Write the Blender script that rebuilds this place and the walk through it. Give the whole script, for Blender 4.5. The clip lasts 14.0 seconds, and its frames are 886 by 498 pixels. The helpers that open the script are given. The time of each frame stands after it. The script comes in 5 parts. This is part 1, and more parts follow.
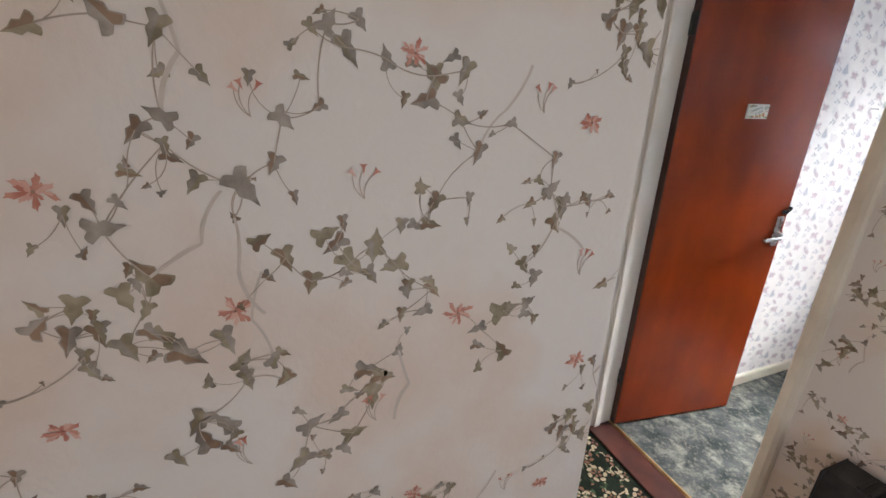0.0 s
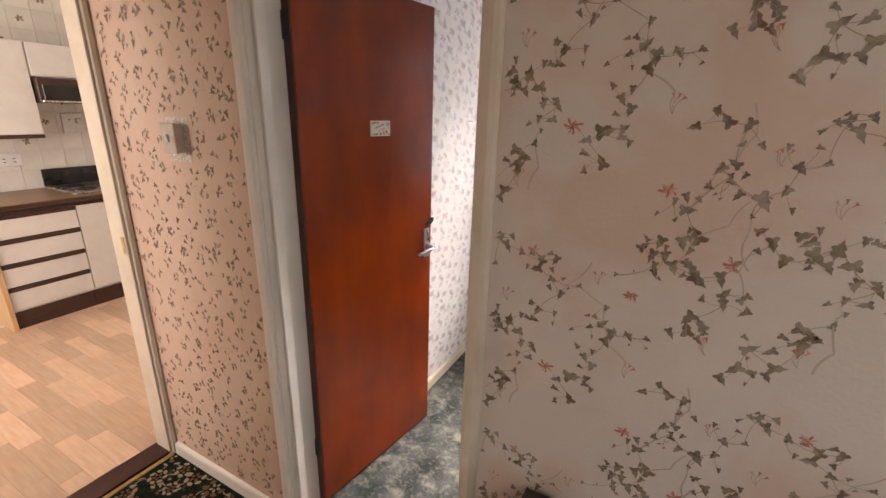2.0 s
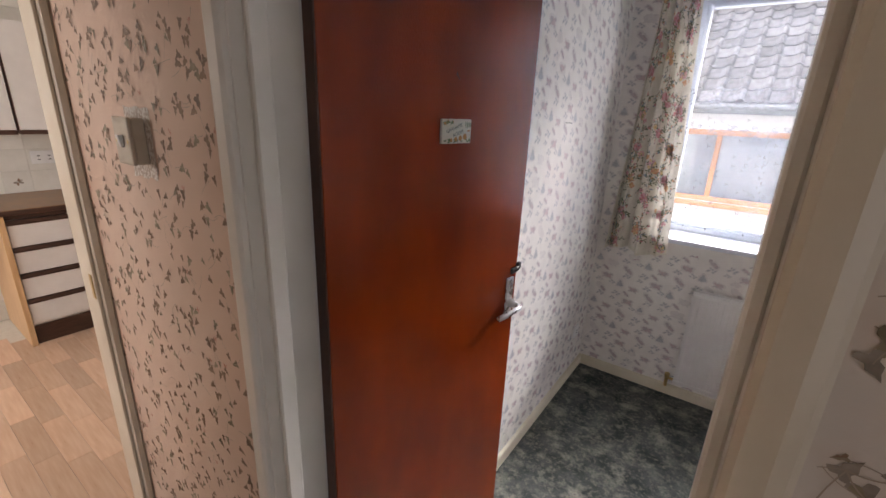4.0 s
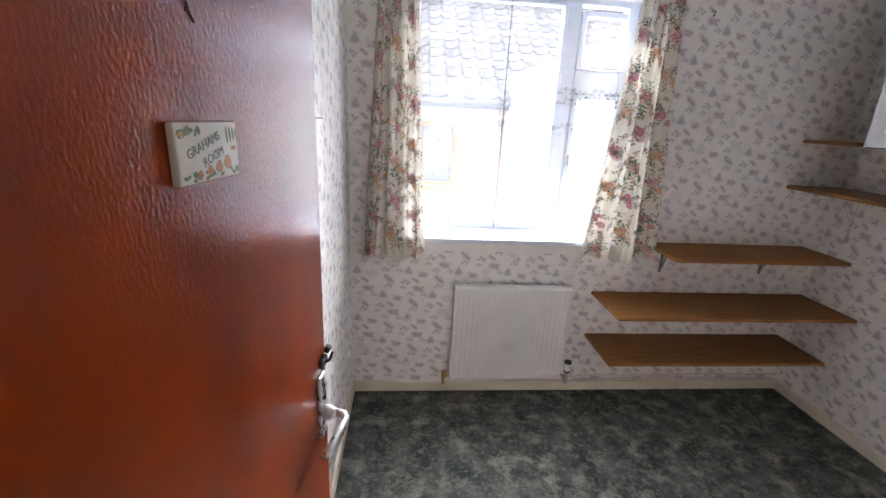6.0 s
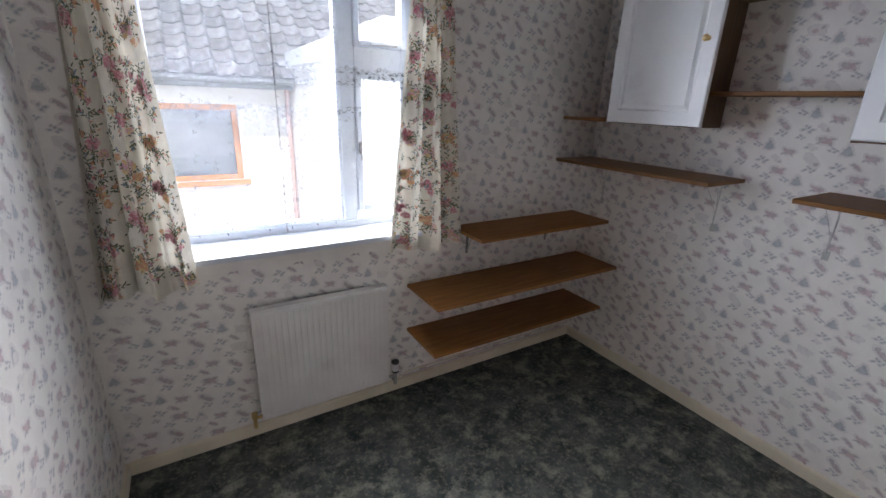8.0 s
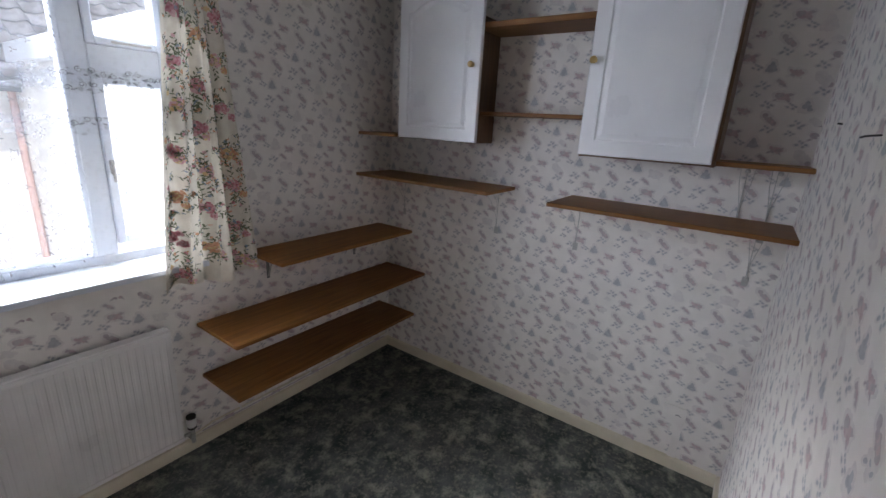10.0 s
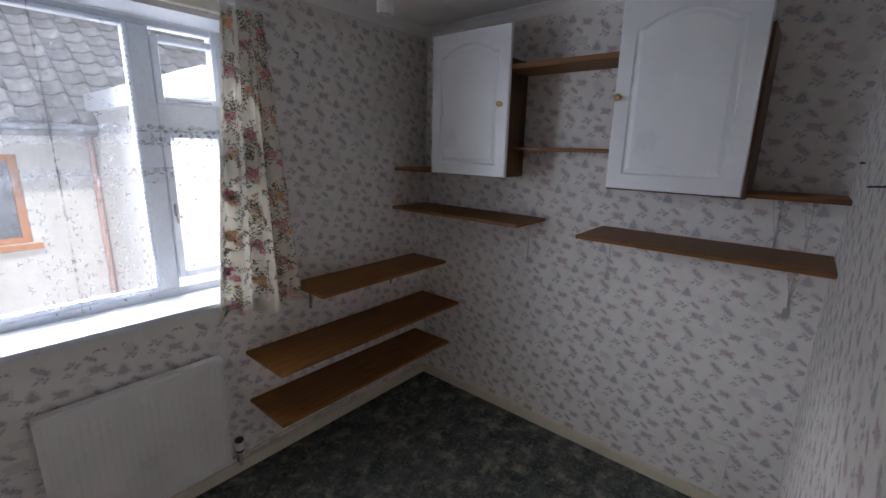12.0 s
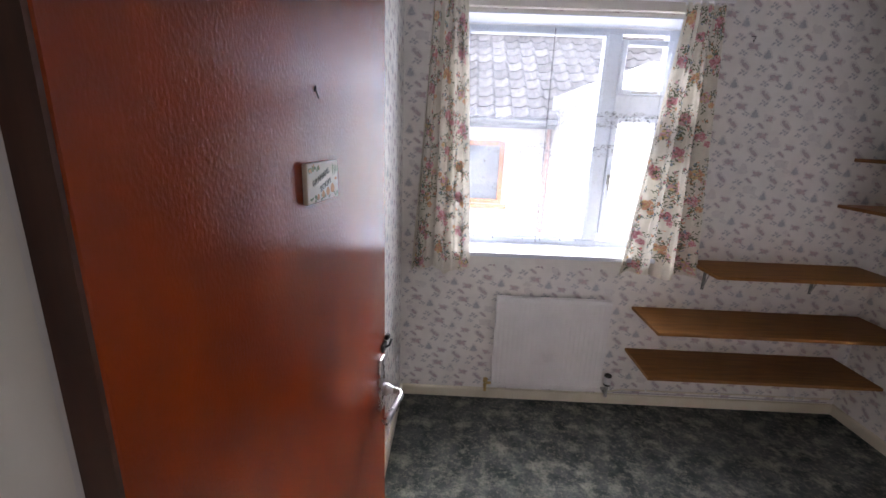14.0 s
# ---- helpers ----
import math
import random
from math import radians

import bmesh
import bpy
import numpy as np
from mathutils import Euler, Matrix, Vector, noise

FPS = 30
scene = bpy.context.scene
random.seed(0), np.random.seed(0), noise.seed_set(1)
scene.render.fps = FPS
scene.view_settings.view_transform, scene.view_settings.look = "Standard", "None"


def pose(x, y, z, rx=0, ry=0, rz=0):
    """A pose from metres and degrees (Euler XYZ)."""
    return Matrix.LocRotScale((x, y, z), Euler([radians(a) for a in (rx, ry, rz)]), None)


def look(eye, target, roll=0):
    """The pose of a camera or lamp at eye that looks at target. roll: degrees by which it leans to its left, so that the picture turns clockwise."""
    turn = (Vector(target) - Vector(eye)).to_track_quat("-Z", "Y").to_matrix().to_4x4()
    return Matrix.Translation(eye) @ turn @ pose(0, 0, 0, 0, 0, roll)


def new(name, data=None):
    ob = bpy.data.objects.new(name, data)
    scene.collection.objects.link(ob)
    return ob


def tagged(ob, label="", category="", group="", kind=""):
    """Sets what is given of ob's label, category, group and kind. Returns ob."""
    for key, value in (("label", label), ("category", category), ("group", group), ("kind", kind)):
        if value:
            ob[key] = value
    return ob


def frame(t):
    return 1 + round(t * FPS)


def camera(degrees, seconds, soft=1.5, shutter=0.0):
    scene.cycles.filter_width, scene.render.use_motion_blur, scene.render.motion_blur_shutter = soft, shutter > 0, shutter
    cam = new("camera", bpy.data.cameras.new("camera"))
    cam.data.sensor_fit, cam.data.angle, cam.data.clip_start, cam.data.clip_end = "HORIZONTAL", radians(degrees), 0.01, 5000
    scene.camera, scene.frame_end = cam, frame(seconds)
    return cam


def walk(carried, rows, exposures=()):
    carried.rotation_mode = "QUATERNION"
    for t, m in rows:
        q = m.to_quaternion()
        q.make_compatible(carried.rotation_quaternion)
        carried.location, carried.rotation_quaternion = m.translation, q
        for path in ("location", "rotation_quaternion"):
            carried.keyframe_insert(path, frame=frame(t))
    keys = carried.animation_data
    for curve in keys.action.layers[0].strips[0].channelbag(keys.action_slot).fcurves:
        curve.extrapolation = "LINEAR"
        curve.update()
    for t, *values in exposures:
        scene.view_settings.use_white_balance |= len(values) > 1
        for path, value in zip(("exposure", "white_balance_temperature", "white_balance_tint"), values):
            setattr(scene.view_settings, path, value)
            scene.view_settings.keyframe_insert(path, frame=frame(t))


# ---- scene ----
PATH = [
    (0, (1.283, -1.441, 1.563), (-0.46, -0.748, 0.869), 1.7),
    (0.5, (1.214, -1.299, 1.587), (-0.347, -0.244, 0.916), 1.3),
    (1, (1.14, -1.183, 1.598), (-0.093, 0.257, 0.959), 2.5),
    (1.5, (1.096, -1.103, 1.595), (0.175, 0.562, 0.978), 2.0),
    (2, (1.07, -0.976, 1.589), (0.174, 0.704, 0.975), 1.6),
    (2.5, (1.024, -0.786, 1.586), (-0.014, 0.813, 0.982), 2.0),
    (2.7, (0.995, -0.738, 1.594), (-0.107, 0.812, 0.974), 2.3),
    (4.8, (0.43, -0.289, 1.552), (-0.635, 1.295, 0.953), 2.7),
    (5, (0.388, -0.227, 1.556), (-0.517, 1.454, 0.959), 2.9),
    (5.5, (0.307, -0.114, 1.578), (-0.017, 1.771, 0.994), 2.3),
    (6, (0.261, -0.066, 1.567), (0.443, 1.834, 0.97), 3.0),
    (6.5, (0.293, 0.015, 1.563), (0.706, 1.869, 0.937), 4.2),
    (7, (0.348, 0.111, 1.557), (0.853, 1.937, 0.914), 3.7),
    (7.5, (0.372, 0.172, 1.571), (1.092, 1.92, 0.92), 2.9),
    (8, (0.389, 0.187, 1.591), (1.37, 1.805, 0.944), 2.0),
    (8.5, (0.411, 0.177, 1.594), (1.673, 1.595, 0.965), 3.3),
    (9, (0.448, 0.171, 1.595), (1.872, 1.436, 0.987), 4.1),
    (9.2, (0.46, 0.166, 1.598), (1.934, 1.375, 0.994), 4.3),
    (11.3, (0.522, 0.132, 1.657), (2.143, 1.183, 1.138), 2.3),
    (11.5, (0.516, 0.117, 1.675), (2.097, 1.238, 1.179), 1.9),
    (12, (0.462, 0.098, 1.675), (1.952, 1.348, 1.209), 1.3),
    (12.5, (0.432, 0.053, 1.664), (1.688, 1.537, 1.193), 2.4),
    (13, (0.398, -0.022, 1.649), (1.298, 1.694, 1.153), 3.5),
    (13.5, (0.395, -0.168, 1.623), (0.811, 1.72, 1.11), 2.0),
    (14, (0.258, -0.24, 1.598), (0.223, 1.688, 1.067), 2.2),
]
EXPOSURES = [(0.0, 1.42, 6300, 13), (1.2, 1.28, 7000, 16), (2.7, 1.08, 7450, 24), (4.8, 0.47, 6350, 16), (6.0, 1.27, 6400, 16), (7.0, 1.0, 6250, 14), (8.5, 0.4, 6250, 14), (9.2, 0.38, 6250, 14), (11.5, 0.16, 6250, 15), (12.0, -0.1, 6250, 15), (12.5, -0.04, 6300, 15), (13.0, 0.25, 6280, 15), (13.5, 0.64, 6280, 16), (14.0, 0.88, 6350, 20)]
KITCHEN_W, HALL_W, HALL_FILL_W, BED_W, BED_SIDE_W, BED_FAR_W = 25.0, 2.3, 1.35, 720.0, 122.0, 12.0
cam = camera(92.2, 14.0)
walk(cam, [(t, look(eye, target, roll)) for t, eye, target, roll in PATH], EXPOSURES)

# ---- light ----
world = bpy.data.worlds.new("sky")
scene.world = world
world.use_nodes = True
wn = world.node_tree.nodes
sky = wn.new("ShaderNodeTexSky")
sky.sky_type, sky.sun_disc = "NISHITA", False
sky.sun_elevation, sky.sun_rotation = radians(52), radians(213)
world.node_tree.links.new(sky.outputs[0], wn["Background"].inputs[0])
wn["Background"].inputs[1].default_value = 0.075
sun = new("sun", bpy.data.lights.new("sun", "SUN"))
sun.data.energy, sun.data.angle, sun.data.color = 2.6, radians(0.5), (1.0, 0.95, 0.87)
sun.matrix_world = look((-3, -4.6, 7), (0, 0, 0))


def area_lamp(name, eye, target, w, h, watts, colour):
    lamp = new(name, bpy.data.lights.new(name, "AREA"))
    lamp.data.shape, lamp.data.size, lamp.data.size_y = "RECTANGLE", w, h
    lamp.data.energy, lamp.data.color = watts, colour
    lamp.matrix_world = look(eye, target)
    return lamp


area_lamp("kitchen_window_daylight", (-2.2, -2.15, 1.6), (-3.2, 0.6, 1.1), 1.5, 1.0, KITCHEN_W, (1.0, 0.97, 0.93))
area_lamp("hall_door_daylight", (2.17, -1.0, 1.35), (0.9, -1.05, 1.25), 0.6, 1.5, HALL_W, (0.95, 0.98, 1.0))
# Added warm fill lamp; nothing known lights the hall from this end.
area_lamp("hall_end_warm_fill", (1.55, -3.37, 1.3), (1.4, -0.5, 1.3), 0.8, 1.6, HALL_FILL_W, (1.0, 0.63, 0.38))
# Added lamps outside, out of view, lift the room beyond what the sky gives.
area_lamp("bedroom_top_fill", (0.86, 5.5, 3.8), (0.9, 0.5, 1.0), 4.0, 1.0, BED_W, (0.96, 0.965, 0.985))
area_lamp("bedroom_side_fill", (-1.5, 3.8, 1.85), (2.3, 1.0, 1.2), 1.9, 1.8, BED_SIDE_W, (0.82, 0.89, 1.0))
area_lamp("bedroom_far_side_fill", (2.75, 3.25, 1.7), (0.1, 0.9, 1.3), 0.8, 1.5, BED_FAR_W, (0.82, 0.90, 1.0))



# ---- materials ----
def surface(name, a, b, scale=6.0, rough=0.6, bump=0.0, bump_scale=None, metal=0.0, stretch=(1, 1, 1), coat=0.0, blotch=0.12, sharp=(0.35, 0.65), spec=0.5, coat_rough=0.05):
    """Two colours mixed by a grain, with broad stains over it, a fine relief and uneven gloss."""
    m = bpy.data.materials.new(name)
    m.use_nodes = True
    n, link = m.node_tree.nodes, m.node_tree.links.new
    out = n["Principled BSDF"]
    co = n.new("ShaderNodeTexCoord")
    mp = n.new("ShaderNodeMapping")
    mp.inputs["Scale"].default_value = stretch
    link(co.outputs["Object"], mp.inputs[0])
    grain = n.new("ShaderNodeTexNoise")
    grain.inputs["Scale"].default_value, grain.inputs["Detail"].default_value = scale, 6.0
    link(mp.outputs[0], grain.inputs["Vector"])
    ramp = n.new("ShaderNodeValToRGB")
    ramp.color_ramp.elements[0].position, ramp.color_ramp.elements[1].position = sharp
    ramp.color_ramp.elements[0].color, ramp.color_ramp.elements[1].color = (*a, 1), (*b, 1)
    link(grain.outputs["Fac"], ramp.inputs[0])
    broad = n.new("ShaderNodeTexNoise")
    broad.inputs["Scale"].default_value, broad.inputs["Detail"].default_value = 1.7, 3.0
    link(co.outputs["Object"], broad.inputs["Vector"])
    level = n.new("ShaderNodeMapRange")
    level.inputs[3].default_value, level.inputs[4].default_value = 1 - blotch, 1 + blotch
    link(broad.outputs["Fac"], level.inputs[0])
    tint = n.new("ShaderNodeMix")
    tint.data_type, tint.blend_type = "RGBA", "MULTIPLY"
    tint.inputs[0].default_value = 1.0
    link(ramp.outputs[0], tint.inputs[6])
    link(level.outputs[0], tint.inputs[7])
    link(tint.outputs[2], out.inputs["Base Color"])
    gloss = n.new("ShaderNodeMapRange")
    gloss.inputs[3].default_value, gloss.inputs[4].default_value = max(rough - 0.08, 0.02), min(rough + 0.08, 1)
    link(grain.outputs["Fac"], gloss.inputs[0])
    link(gloss.outputs[0], out.inputs["Roughness"])
    out.inputs["Metallic"].default_value, out.inputs["Specular IOR Level"].default_value = metal, spec
    out.inputs["Coat Weight"].default_value, out.inputs["Coat Roughness"].default_value = coat, coat_rough
    if bump:
        fine = n.new("ShaderNodeTexNoise")
        fine.inputs["Scale"].default_value, fine.inputs["Detail"].default_value = bump_scale or scale * 4, 4.0
        link(mp.outputs[0], fine.inputs["Vector"])
        b_node = n.new("ShaderNodeBump")
        b_node.inputs["Strength"].default_value, b_node.inputs["Distance"].default_value = bump, 0.004
        link(fine.outputs["Fac"], b_node.inputs["Height"])
        link(b_node.outputs[0], out.inputs["Normal"])
        link(b_node.outputs[0], out.inputs["Coat Normal"])
    out.inputs["Coat IOR"].default_value = 1.5
    return m


def vary(m, amount):
    """Shade each piece a little differently, by Object Info's Random."""
    n, link = m.node_tree.nodes, m.node_tree.links.new
    out = n["Principled BSDF"]
    was = out.inputs["Base Color"].links[0].from_socket
    info = n.new("ShaderNodeObjectInfo")
    span = n.new("ShaderNodeMapRange")
    span.inputs[3].default_value, span.inputs[4].default_value = 1 - amount, 1 + amount
    link(info.outputs["Random"], span.inputs[0])
    mix = n.new("ShaderNodeMix")
    mix.data_type, mix.blend_type = "RGBA", "MULTIPLY"
    mix.inputs[0].default_value = 1.0
    link(was, mix.inputs[6])
    link(span.outputs[0], mix.inputs[7])
    link(mix.outputs[2], out.inputs["Base Color"])
    return m


def carpet(name, dark, mid, light, fleck):
    """A cut-pile carpet: clouds of three tones with flecks of yarn."""
    m = surface(name, dark, mid, 9.0, 0.95, 0.9, 420, blotch=0.25, spec=0.1)
    n, link = m.node_tree.nodes, m.node_tree.links.new
    out = n["Principled BSDF"]
    was = out.inputs["Base Color"].links[0].from_socket
    co = n.new("ShaderNodeTexCoord")
    for scale, low, high, colour, part_of in ((10.0, 0.51, 0.67, light, 0.75), (55.0, 0.5, 0.68, fleck, 0.55), (90.0, 0.52, 0.66, dark, 0.6)):
        cloud = n.new("ShaderNodeTexNoise")
        cloud.inputs["Scale"].default_value, cloud.inputs["Detail"].default_value = scale, 7.0
        cloud.inputs["Roughness"].default_value = 0.62
        shift = n.new("ShaderNodeMapping")
        shift.inputs["Location"].default_value = (scale, 3.1, 0.7)
        link(co.outputs["Object"], shift.inputs[0])
        link(shift.outputs[0], cloud.inputs["Vector"])
        span = n.new("ShaderNodeMapRange")
        span.inputs[1].default_value, span.inputs[2].default_value, span.inputs[4].default_value = low, high, part_of
        link(cloud.outputs["Fac"], span.inputs[0])
        mix = n.new("ShaderNodeMix")
        mix.data_type = "RGBA"
        mix.inputs[7].default_value = (*colour, 1)
        link(span.outputs[0], mix.inputs[0])
        link(was, mix.inputs[6])
        was = mix.outputs[2]
    link(was, out.inputs["Base Color"])
    return m


def sheer(name, colour, cover, lace):
    """Thin woven net: part of it lets the light straight through, with a closer lace pattern in it."""
    m = bpy.data.materials.new(name)
    m.use_nodes = True
    n, link = m.node_tree.nodes, m.node_tree.links.new
    n.remove(n["Principled BSDF"])
    clear, cloth, veil, both, mix = (n.new("ShaderNode" + k) for k in ("BsdfTransparent", "BsdfDiffuse", "BsdfTranslucent", "MixShader", "MixShader"))
    cloth.inputs[0].default_value = veil.inputs[0].default_value = (*colour, 1)
    both.inputs[0].default_value = 0.5
    link(cloth.outputs[0], both.inputs[1])
    link(veil.outputs[0], both.inputs[2])
    co = n.new("ShaderNodeTexCoord")
    cells = n.new("ShaderNodeTexVoronoi")
    cells.inputs["Scale"].default_value = 38.0
    warp = n.new("ShaderNodeTexNoise")
    warp.inputs["Scale"].default_value, warp.inputs["Detail"].default_value = 40.0, 3.0
    link(co.outputs["Object"], cells.inputs["Vector"])
    link(co.outputs["Object"], warp.inputs["Vector"])
    add = n.new("ShaderNodeMath")
    add.operation = "MULTIPLY_ADD"
    add.inputs[1].default_value = 0.6
    link(warp.outputs["Fac"], add.inputs[0])
    link(cells.outputs["Distance"], add.inputs[2])
    span = n.new("ShaderNodeMapRange")
    span.inputs[1].default_value, span.inputs[2].default_value = 0.5, 0.75
    span.inputs[3].default_value, span.inputs[4].default_value = cover + lace, cover
    link(add.outputs[0], span.inputs[0])
    link(span.outputs[0], mix.inputs[0])
    link(clear.outputs[0], mix.inputs[1])
    link(both.outputs[0], mix.inputs[2])
    link(mix.outputs[0], n["Material Output"].inputs[0])
    return m


def veiled(m, amount):
    """Let a cloth glow with the light that falls on its back."""
    n, link = m.node_tree.nodes, m.node_tree.links.new
    body = n["Principled BSDF"]
    veil, mix = n.new("ShaderNodeBsdfTranslucent"), n.new("ShaderNodeMixShader")
    link(body.inputs["Base Color"].links[0].from_socket, veil.inputs[0])
    mix.inputs[0].default_value = amount
    link(body.outputs[0], mix.inputs[1])
    link(veil.outputs[0], mix.inputs[2])
    link(mix.outputs[0], n["Material Output"].inputs[0])
    return m


def glass(name):
    m = bpy.data.materials.new(name)
    m.use_nodes = True
    s = m.node_tree.nodes["Principled BSDF"]
    s.inputs["Transmission Weight"].default_value, s.inputs["Roughness"].default_value, s.inputs["IOR"].default_value = 1.0, 0.0, 1.45
    s.inputs["Base Color"].default_value = (0.97, 0.99, 1, 1)
    return m


IVY_PAPER = surface("ivy wallpaper ground", (0.69, 0.56, 0.455), (0.72, 0.655, 0.585), 3.2, 0.62, 0.26, 120, blotch=0.07, sharp=(0.39, 0.50))
PEACH_PAPER = surface("peach wallpaper ground", (0.66, 0.46, 0.345), (0.70, 0.52, 0.405), 3.0, 0.62, 0.12, 160, blotch=0.06)
PALE_PAPER = surface("pale wallpaper ground", (0.76, 0.73, 0.69), (0.82, 0.79, 0.75), 14.0, 0.75, 0.15, 260, blotch=0.04)
LEAF_GREEN = surface("printed ivy green", (0.16, 0.125, 0.07), (0.38, 0.315, 0.21), 42.0, 0.62, blotch=0.2)
LEAF_GREY = surface("printed ivy grey", (0.17, 0.14, 0.11), (0.39, 0.33, 0.27), 42.0, 0.62, blotch=0.2)
LEAF_BROWN = surface("printed ivy brown", (0.17, 0.10, 0.058), (0.31, 0.20, 0.125), 42.0, 0.62, blotch=0.2)
STEM_INK = surface("printed stem", (0.34, 0.27, 0.20), (0.46, 0.37, 0.29), 40.0, 0.62)
SHADOW_INK = surface("printed pale tendril", (0.53, 0.45, 0.37), (0.58, 0.49, 0.41), 40.0, 0.62)
CORAL = surface("printed coral petal", (0.44, 0.15, 0.10), (0.58, 0.28, 0.20), 80.0, 0.62)
CORAL_PALE = surface("printed pale coral petal", (0.62, 0.32, 0.24), (0.68, 0.42, 0.33), 80.0, 0.62)
PINK_INK = surface("printed faded pink", (0.51, 0.39, 0.40), (0.61, 0.50, 0.505), 60.0, 0.75)
BLUE_INK = surface("printed faded blue grey", (0.40, 0.41, 0.425), (0.50, 0.51, 0.525), 60.0, 0.75)
GREY_INK = surface("printed faded mauve", (0.44, 0.39, 0.40), (0.54, 0.49, 0.495), 60.0, 0.75)
WASH_INK = surface("printed pale wash", (0.665, 0.635, 0.615), (0.735, 0.70, 0.67), 60.0, 0.75)
WHITE_PAINT = surface("white gloss paint", (0.79, 0.75, 0.665), (0.84, 0.80, 0.725), 5.0, 0.32, 0.06, 60, blotch=0.05)
CREAM_PAINT = surface("aged cream gloss paint", (0.66, 0.58, 0.45), (0.74, 0.67, 0.55), 7.0, 0.35, 0.08, 70, blotch=0.08)
BASE_PAINT = surface("yellowed skirting paint", (0.66, 0.60, 0.46), (0.73, 0.67, 0.54), 7.0, 0.38, 0.06, 70, blotch=0.08)
FRAME_PAINT = surface("white window frame", (0.64, 0.68, 0.74), (0.70, 0.735, 0.79), 6.0, 0.35, blotch=0.04)
CEILING_WHITE = surface("ceiling emulsion", (0.80, 0.79, 0.77), (0.85, 0.84, 0.82), 5.0, 0.9, 0.2, 90, blotch=0.06)
DOOR_WOOD = surface("red mahogany varnish", (0.185, 0.021, 0.0009), (0.275, 0.036, 0.0018), 4.0, 0.5, 0.19, 220, stretch=(1.2, 1, 0.6), spec=0.04, coat=0.9, blotch=0.18, coat_rough=0.015)
DOOR_WOOD.node_tree.nodes["Principled BSDF"].inputs["Coat IOR"].default_value = 1.6
DOOR_EDGE = surface("dark door edge", (0.05, 0.017, 0.008), (0.085, 0.030, 0.014), 12.0, 0.5, stretch=(6, 6, 0.6))
THRESH_WOOD = surface("dark red threshold paint", (0.042, 0.013, 0.009), (0.07, 0.021, 0.013), 12.0, 0.35, 0.08, 90)
BRASS = surface("worn brass", (0.55, 0.38, 0.16), (0.70, 0.52, 0.25), 40.0, 0.32, metal=1.0)
CHROME = surface("satin aluminium", (0.62, 0.62, 0.63), (0.75, 0.75, 0.76), 50.0, 0.28, metal=1.0)
DULL_STEEL = surface("dull zinc steel", (0.34, 0.33, 0.31), (0.46, 0.45, 0.43), 60.0, 0.45, metal=0.8)
DARK_STEEL = surface("grey pressed steel", (0.13, 0.14, 0.14), (0.20, 0.21, 0.21), 60.0, 0.5, metal=0.4)
BLACK_METAL = surface("black metal", (0.012, 0.011, 0.010), (0.03, 0.027, 0.024), 40.0, 0.5)
PALE_METAL = surface("pale enamelled wire", (0.40, 0.40, 0.38), (0.50, 0.50, 0.48), 40.0, 0.4)
SHELF_WOOD = surface("oak veneer shelf", (0.19, 0.080, 0.019), (0.28, 0.125, 0.034), 5.0, 0.55, 0.05, 60, stretch=(1.0, 14, 14), spec=0.15)
SHELF_WOOD_Y = surface("oak veneer shelf, long grain", (0.165, 0.074, 0.020), (0.24, 0.112, 0.034), 5.0, 0.5, 0.05, 60, stretch=(14, 1.0, 14), spec=0.25)
CAB_WOOD = surface("brown cabinet board", (0.105, 0.055, 0.026), (0.16, 0.085, 0.042), 5.0, 0.5, 0.05, 60, stretch=(14, 14, 1.2))
CAB_WHITE = surface("white vinyl cabinet door", (0.76, 0.77, 0.79), (0.81, 0.82, 0.83), 5.0, 0.3, blotch=0.03)
RAD_WHITE = surface("radiator enamel", (0.72, 0.70, 0.68), (0.78, 0.76, 0.74), 6.0, 0.3, blotch=0.05)
BED_CARPET = carpet("mottled grey bedroom carpet", (0.040, 0.050, 0.048), (0.125, 0.133, 0.122), (0.37, 0.36, 0.295), (0.32, 0.30, 0.24))
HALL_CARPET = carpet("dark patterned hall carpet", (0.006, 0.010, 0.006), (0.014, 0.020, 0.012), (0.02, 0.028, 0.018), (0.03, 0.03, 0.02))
CARPET_BEIGE = surface("beige carpet yarn", (0.30, 0.24, 0.15), (0.45, 0.37, 0.25), 150.0, 0.95, 0.8, 420, spec=0.1)
CARPET_ROSE = surface("rose carpet yarn", (0.15, 0.075, 0.045), (0.23, 0.12, 0.075), 150.0, 0.95, 0.8, 420, spec=0.1)
CARPET_GREEN = surface("green carpet yarn", (0.03, 0.05, 0.025), (0.055, 0.08, 0.04), 150.0, 0.95, 0.8, 420, spec=0.1)
PLANK = vary(surface("beech laminate", (0.63, 0.405, 0.265), (0.72, 0.51, 0.36), 4.0, 0.3, 0.03, 80, stretch=(1.2, 12, 12), coat=0.25, coat_rough=0.2), 0.2)
TILE_CREAM = vary(surface("cream glazed tile", (0.74, 0.715, 0.65), (0.81, 0.79, 0.73), 11.0, 0.22, 0.1, 30), 0.05)
GROUT = surface("tile grout", (0.70, 0.675, 0.60), (0.76, 0.735, 0.66), 40.0, 0.9)
KITCHEN_WHITE = surface("white kitchen laminate", (0.74, 0.73, 0.71), (0.80, 0.79, 0.77), 9.0, 0.35, blotch=0.04)
KITCHEN_BROWN = surface("dark brown trim", (0.045, 0.020, 0.013), (0.07, 0.032, 0.02), 18.0, 0.4, stretch=(8, 1, 8))
WORKTOP = surface("brown laminate worktop", (0.20, 0.115, 0.06), (0.29, 0.17, 0.09), 18.0, 0.35, blotch=0.15)
